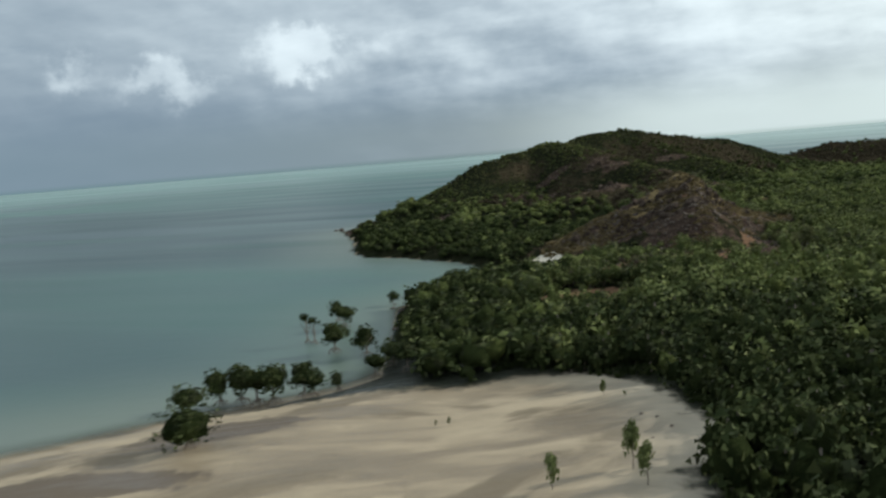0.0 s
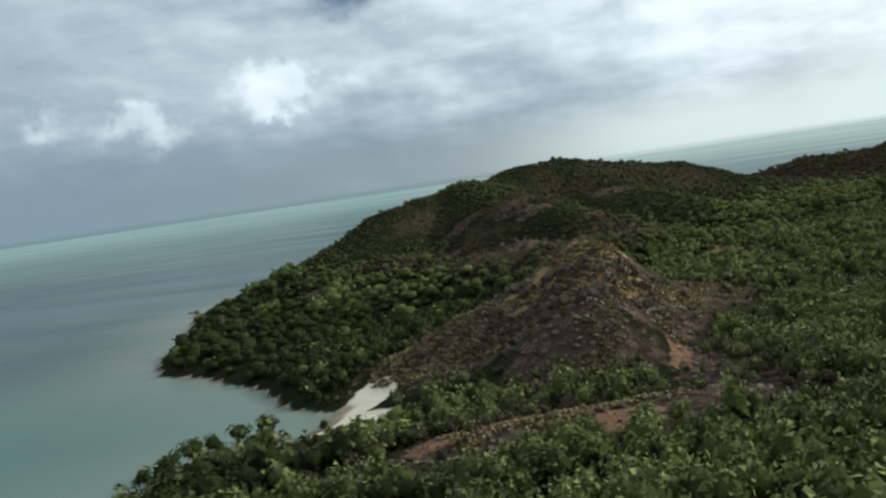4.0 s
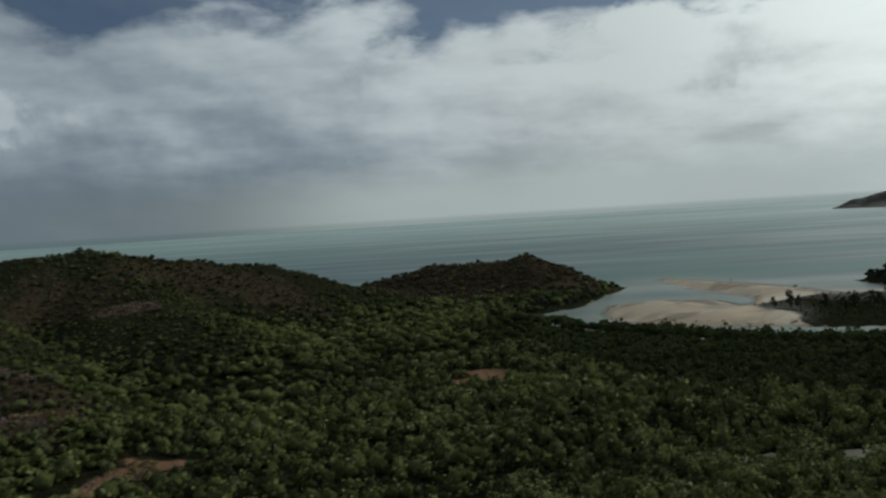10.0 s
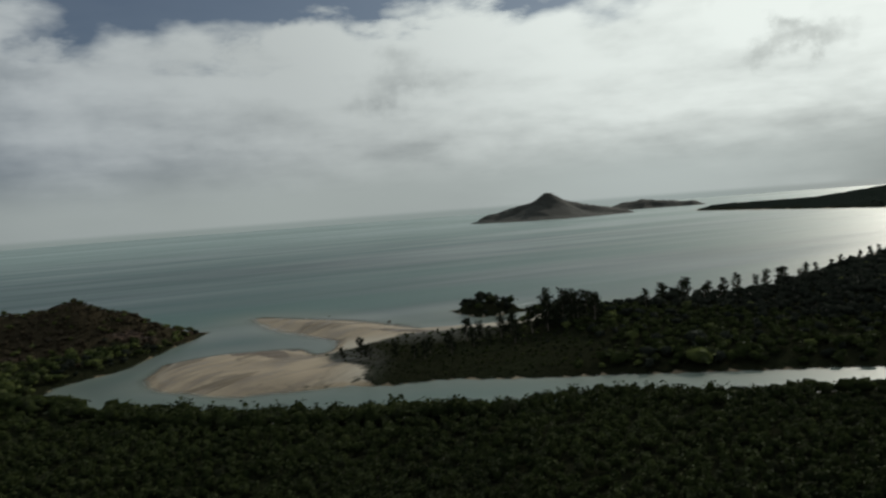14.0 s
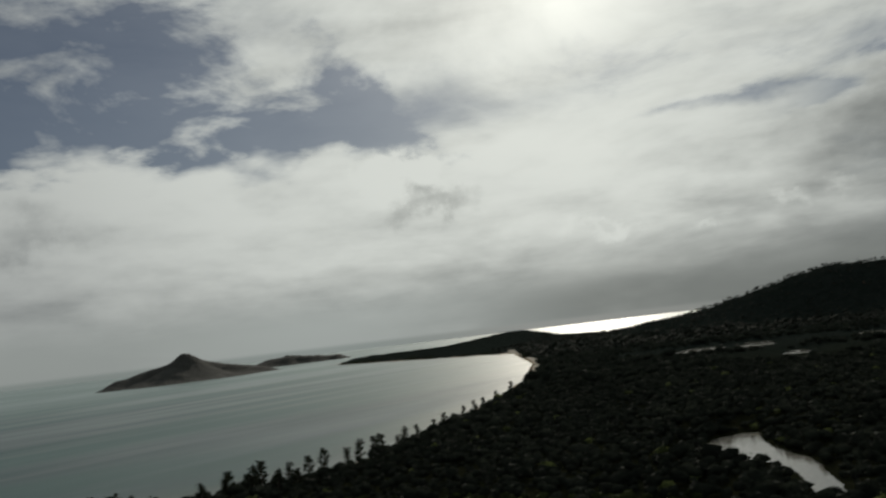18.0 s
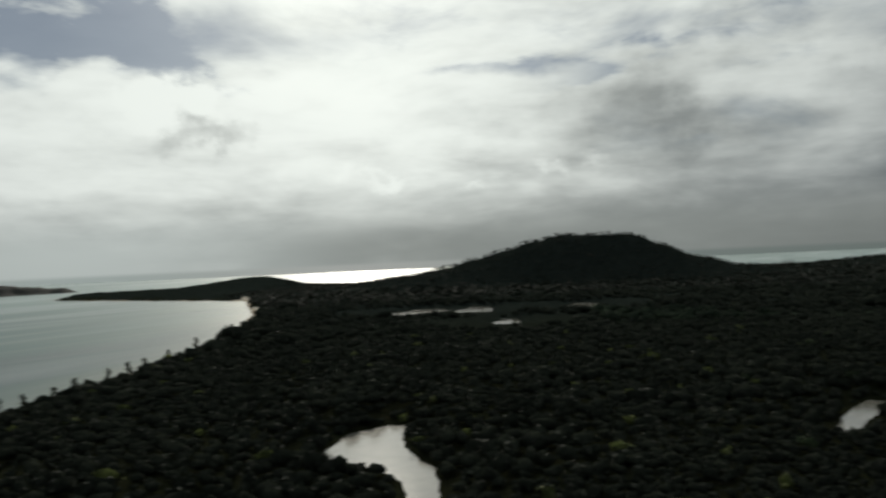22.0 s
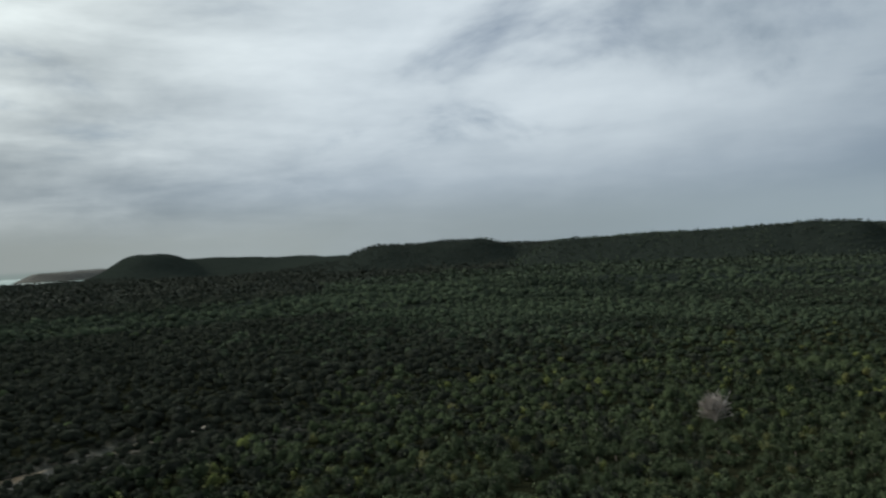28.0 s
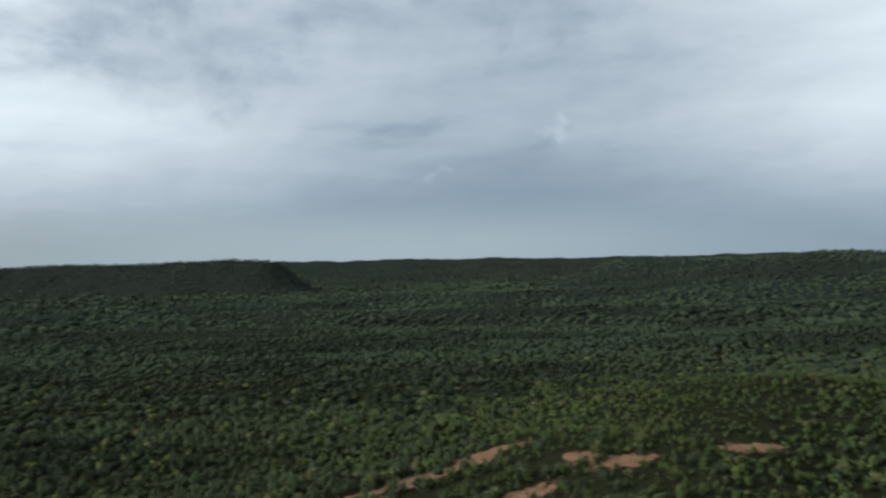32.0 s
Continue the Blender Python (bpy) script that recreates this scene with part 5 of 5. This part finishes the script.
# ---- dead tree, boulders, tussocks ----
def dead_tree():
    rng = np.random.default_rng(55)
    x, y = 524.0, -100.0
    t = thing("dead_tree", x, y, ground_at(x, y), "bare grey dead tree standing in green forest", "tree", size=1.7)
    part("trunk", mesh_from("trunk", *stem((0, 0, -0.5), (0.3, 0.1, 4.2), 0.3, 0.15, 6), [M_GREY]), t)
    for k in range(90):
        a, b = rng.uniform(0, 6.28), rng.uniform(0.3, 1.0)
        base = np.array((0.06 * 4, 0, 1.6 + 2.2 * rng.uniform()))
        tip = base + np.array((math.cos(a) * 3.4 * b, math.sin(a) * 3.4 * b, 2.3 * (1.15 - b) + 0.5))
        limbs = []
        limbs.append((*stem(base, tip, 0.12, 0.05, 4), 0))
        for j in range(3):
            q = base + (tip - base) * rng.uniform(0.4, 0.9)
            limbs.append((*stem(q, q + rng.normal(size=3) * 0.7 + np.array((0, 0, 0.9)), 0.07, 0.04, 3), 0))
        v, f, ix = join(limbs)
        part("branch", mesh_from("branch", v, f, [M_GREY]), t)


dead_tree()


def rock_shape(seed, detail, cuts=7):
    rng = np.random.default_rng(seed)
    v, f = ico2() if detail else ico()
    for k in range(cuts):
        d = directions(1, rng, 0.0)[0]
        cut = rng.uniform(0.45, 0.9)
        over = np.maximum(v @ d - cut, 0)
        v = v - over[:, None] * d
    v = v * rng.uniform(0.93, 1.07, (len(v), 1)) * np.array((1.0, rng.uniform(.6, .95), rng.uniform(.55, .9)))
    return v, f, np.zeros(len(f), int)


ROCK_SHAPES = [rock_shape(500 + i, True) for i in range(6)]
rock_meshes = [mesh_from("boulder", v, f, [M_ROCK]) for v, f, ix in ROCK_SHAPES]
rng = np.random.default_rng(91)
bx, by = rng.normal(104, 16, 70), rng.normal(316, 11, 70)
for k in range(70):
    r = rng.uniform(0.5, 1.15)
    ob = new("boulder", rock_meshes[k % 6])
    ob.matrix_world = pose(bx[k], by[k], ground_at(bx[k], by[k]) + 0.25 * r, 0, 0, k * 50) @ Matrix.Scale(r, 4)
    tagged(ob, "weathered grey brown boulder on the rocky knoll", "boulder", "boulders on the knoll")
crag_rng = np.random.default_rng(93)
crags = [mesh_from("crag", *rock_shape(540 + i, True, 16)[:2], [M_CRAG]) for i in range(5)]
for cx, cy, spread, count in ((100, 334, 5, 16), (113, 332, 4, 16), (88, 334, 6, 14), (92, 314, 5, 20), (102, 312, 4, 16), (84, 322, 6, 14), (72, 330, 7, 12), (60, 334, 7, 8), (118, 342, 4, 10), (156, 478, 8, 10), (98, 456, 8, 10), (108, 549, 8, 10), (82, 562, 7, 7), (64, 534, 7, 7), (180, 628, 8, 6)):
    for k in range(count):
        x, y = crag_rng.normal(cx, spread), crag_rng.normal(cy, spread * 0.7)
        r = crag_rng.uniform(0.9, 2.6)
        ob = new("rock_outcrop", crags[k % 5])
        ob.matrix_world = pose(x, y, ground_at(x, y) + 0.15 * r, 15 * math.sin(k * 3.1), 20 * math.cos(k * 1.7), k * 71) @ Matrix.Diagonal((r, r * 0.8, r * 1.15, 1))
        tagged(ob, "dark craggy rock outcrop on a steep slope", "rock", "crags of the slopes")
x, y = scatter(-80, 540, 240, 840, 2.0, 77)
m = blob(x, y, ROCKS)
s = shore(x, y)
keep = (m + rough_field(x, y, 14, 61, 3) * 0.9 > 0.55) & (s > -2) & (np.random.default_rng(3).uniform(size=x.size) < 0.6)
x, y, s = x[keep], y[keep], s[keep]
small = [rock_shape(520 + i, False) for i in range(6)]
rng = np.random.default_rng(17)
v, f, ix = merged(small, x, y, land_height(x, y, s) + 0.15, rng.uniform(0.3, 0.95, len(x)) ** 1.2 * (1 + 0.4 * blob(x, y, [(98, 318, 22, 18, 0), (70, 330, 24, 12, 0)])), rng.uniform(0, 6.28, len(x)))
tagged(new("scattered_rocks", mesh_from("scattered_rocks", v, f, [M_ROCK])), "broken grey brown rocks strewn over slopes", "rocks", kind="stuff")

gv, gf = leaf_faces(RNG.normal(size=(9, 3)) * (0.4, 0.4, 0.12) + (0, 0, 0.3), directions(9, RNG, 0.1), 0.5, RNG, 1.1)
x, y = scatter(40, 240, 245, 520, 1.15, 78)
m = np.maximum(blob(x, y, ROCKS) * 0.8, np.maximum(blob(x, y, EARTHS) * 0.6, blob(x, y, STRAW) * 1.3))
m = np.where(blob(x, y, STRAW) > 0.2, m, m * 0.7)
keep = (m > 0.25) & (rough_field(x, y, 18, 71, 3) + (m - 0.6) * 0.45 > 0.03)
x, y = x[keep], y[keep]
rng = np.random.default_rng(18)
v, f, ix = merged([(gv, gf, np.zeros(len(gf), int))], x, y, land_height(x, y), rng.uniform(0.5, 1.3, len(x)), rng.uniform(0, 6.28, len(x)))
tagged(new("dry_grass", mesh_from("dry_grass", v, f, [M_GRASS])), "straw coloured dry grass tufts on the knoll", "grass", kind="stuff")

# ---- ponds ----
for k, (ring, level) in enumerate(PONDS):
    fine_ring = []
    for (ax, ay), (bx_, by_) in zip(ring, ring[1:] + ring[:1]):
        n_ = max(int(math.hypot(bx_ - ax, by_ - ay) / 3), 1)
        for j in range(n_):
            t_ = j / n_
            px, py = ax + (bx_ - ax) * t_, ay + (by_ - ay) * t_
            fine_ring.append((px + 1.6 * noise.noise((px * .23, py * .23, 1)), py + 1.6 * noise.noise((px * .23, py * .23, 9)), level))
    bm = bmesh.new()
    bm.faces.new([bm.verts.new(p) for p in fine_ring])
    bmesh.ops.triangulate(bm, faces=bm.faces[:])
    me = bpy.data.meshes.new("pond")
    bm.to_mesh(me)
    bm.free()
    me.materials.append(M_POND)
    tagged(new("pond", me), "still tidal pond reflecting the bright sky among trees", "pond", kind="structure")


# ---- islands ----
def island(name, rows, box, step, label):
    """An island from ridges; its foot lies under the sea."""
    gx, gy = np.meshgrid(np.arange(box[0], box[1], step), np.arange(box[2], box[3], step))
    x, y = gx.ravel(), gy.ravel()
    h = np.full(x.shape, -6.0)
    for r in rows:
        h = smax(h, ridge(x, y, *r) - 6.0, 4.0)
    h = h + np.clip((h + 3) / 8, 0, 1) * (rough_field(x, y, 50, 81, 4) * 12 + rough_field(x, y, 12, 83, 2) * 5)
    fa = net(gx.shape[1], gx.shape[0])
    fa = fa[h[fa].max(axis=1) > -4]
    used, back = np.unique(fa, return_inverse=True)
    t = thing(name, 0, 0, 0, label, "island")
    part("slope", mesh_from("slope", np.stack([x, y, h], -1)[used], back.reshape(-1, 4), [M_ISLE], smooth=True), t)


def isle_material():
    n = material("island_cover")
    a, b = n.noise(n.pos, 0.02, 5.0), n.noise(n.pos, 0.12, 5.0, 0.65)
    c = n.mix(a, (0.009, 0.011, 0.0075), (0.021, 0.022, 0.0155))
    n.put(n.b.inputs["Base Color"], n.mix(n.span(b, 0.55, 0.75), c, (0.026, 0.024, 0.020)))
    n.b.inputs["Roughness"].default_value = 0.9
    bump(n, b, 0.8, 4.0)
    return n.m


M_ISLE = isle_material()
island("island", [(2448, 2052, 2460, 2039, 93, 92, 58, 0, 1.3), (2330, 2180, 2440, 2060, 36, 76, 46, 0, 2.0), (2458, 2041, 2590, 1878, 76, 24, 46, 0, 2.0)], (2200, 2720, 1740, 2320), 9, "dark wooded island with a steep peak in the sea")
island("island", [(3020, 2130, 3070, 2070, 34, 46, 45, 0, 2.0), (3070, 2070, 3160, 1920, 44, 24, 40, 0, 2.0)], (2860, 3320, 1760, 2290), 10, "long low wooded island in the sea")
island("island", [(3060, -1310, 3100, -1380, 34, 34, 46, 10, 2.0)], (2860, 3300, -1560, -1120), 12, "small low wooded islet off the coast")
island("island", [(3880, -2230, 4060, -2570, 44, 46, 60, 60, 2.4)], (3500, 4400, -2930, -1900), 22, "long flat-topped island far off in haze")

# ---- sand and rocks left by the tide ----
for k, (x, y, r) in enumerate([(598, 676, 1.6), (600, 742, 1.2), (-69, 566, 3.0), (-74, 572, 2.2), (30, 128, .4), (32, 126, .3), (33, 121, .35), (29, 117, .3), (-8, 160, .3), (-15, 258, 1.4), (-18, 262, 1.2), (-16, 231, 1.1), (22, 285, .9), (17, 282, 1.1), (13, 284, 1.0)]):
    ob = new("shore_rock", rock_meshes[k % 6])
    ob.matrix_world = pose(x, y, max(ground_at(x, y), -0.2) + 0.1 * r, 0, 0, k * 67) @ Matrix.Scale(r, 4)
    tagged(ob, "dark rock lying at the water's edge", "rock", "shore rocks")
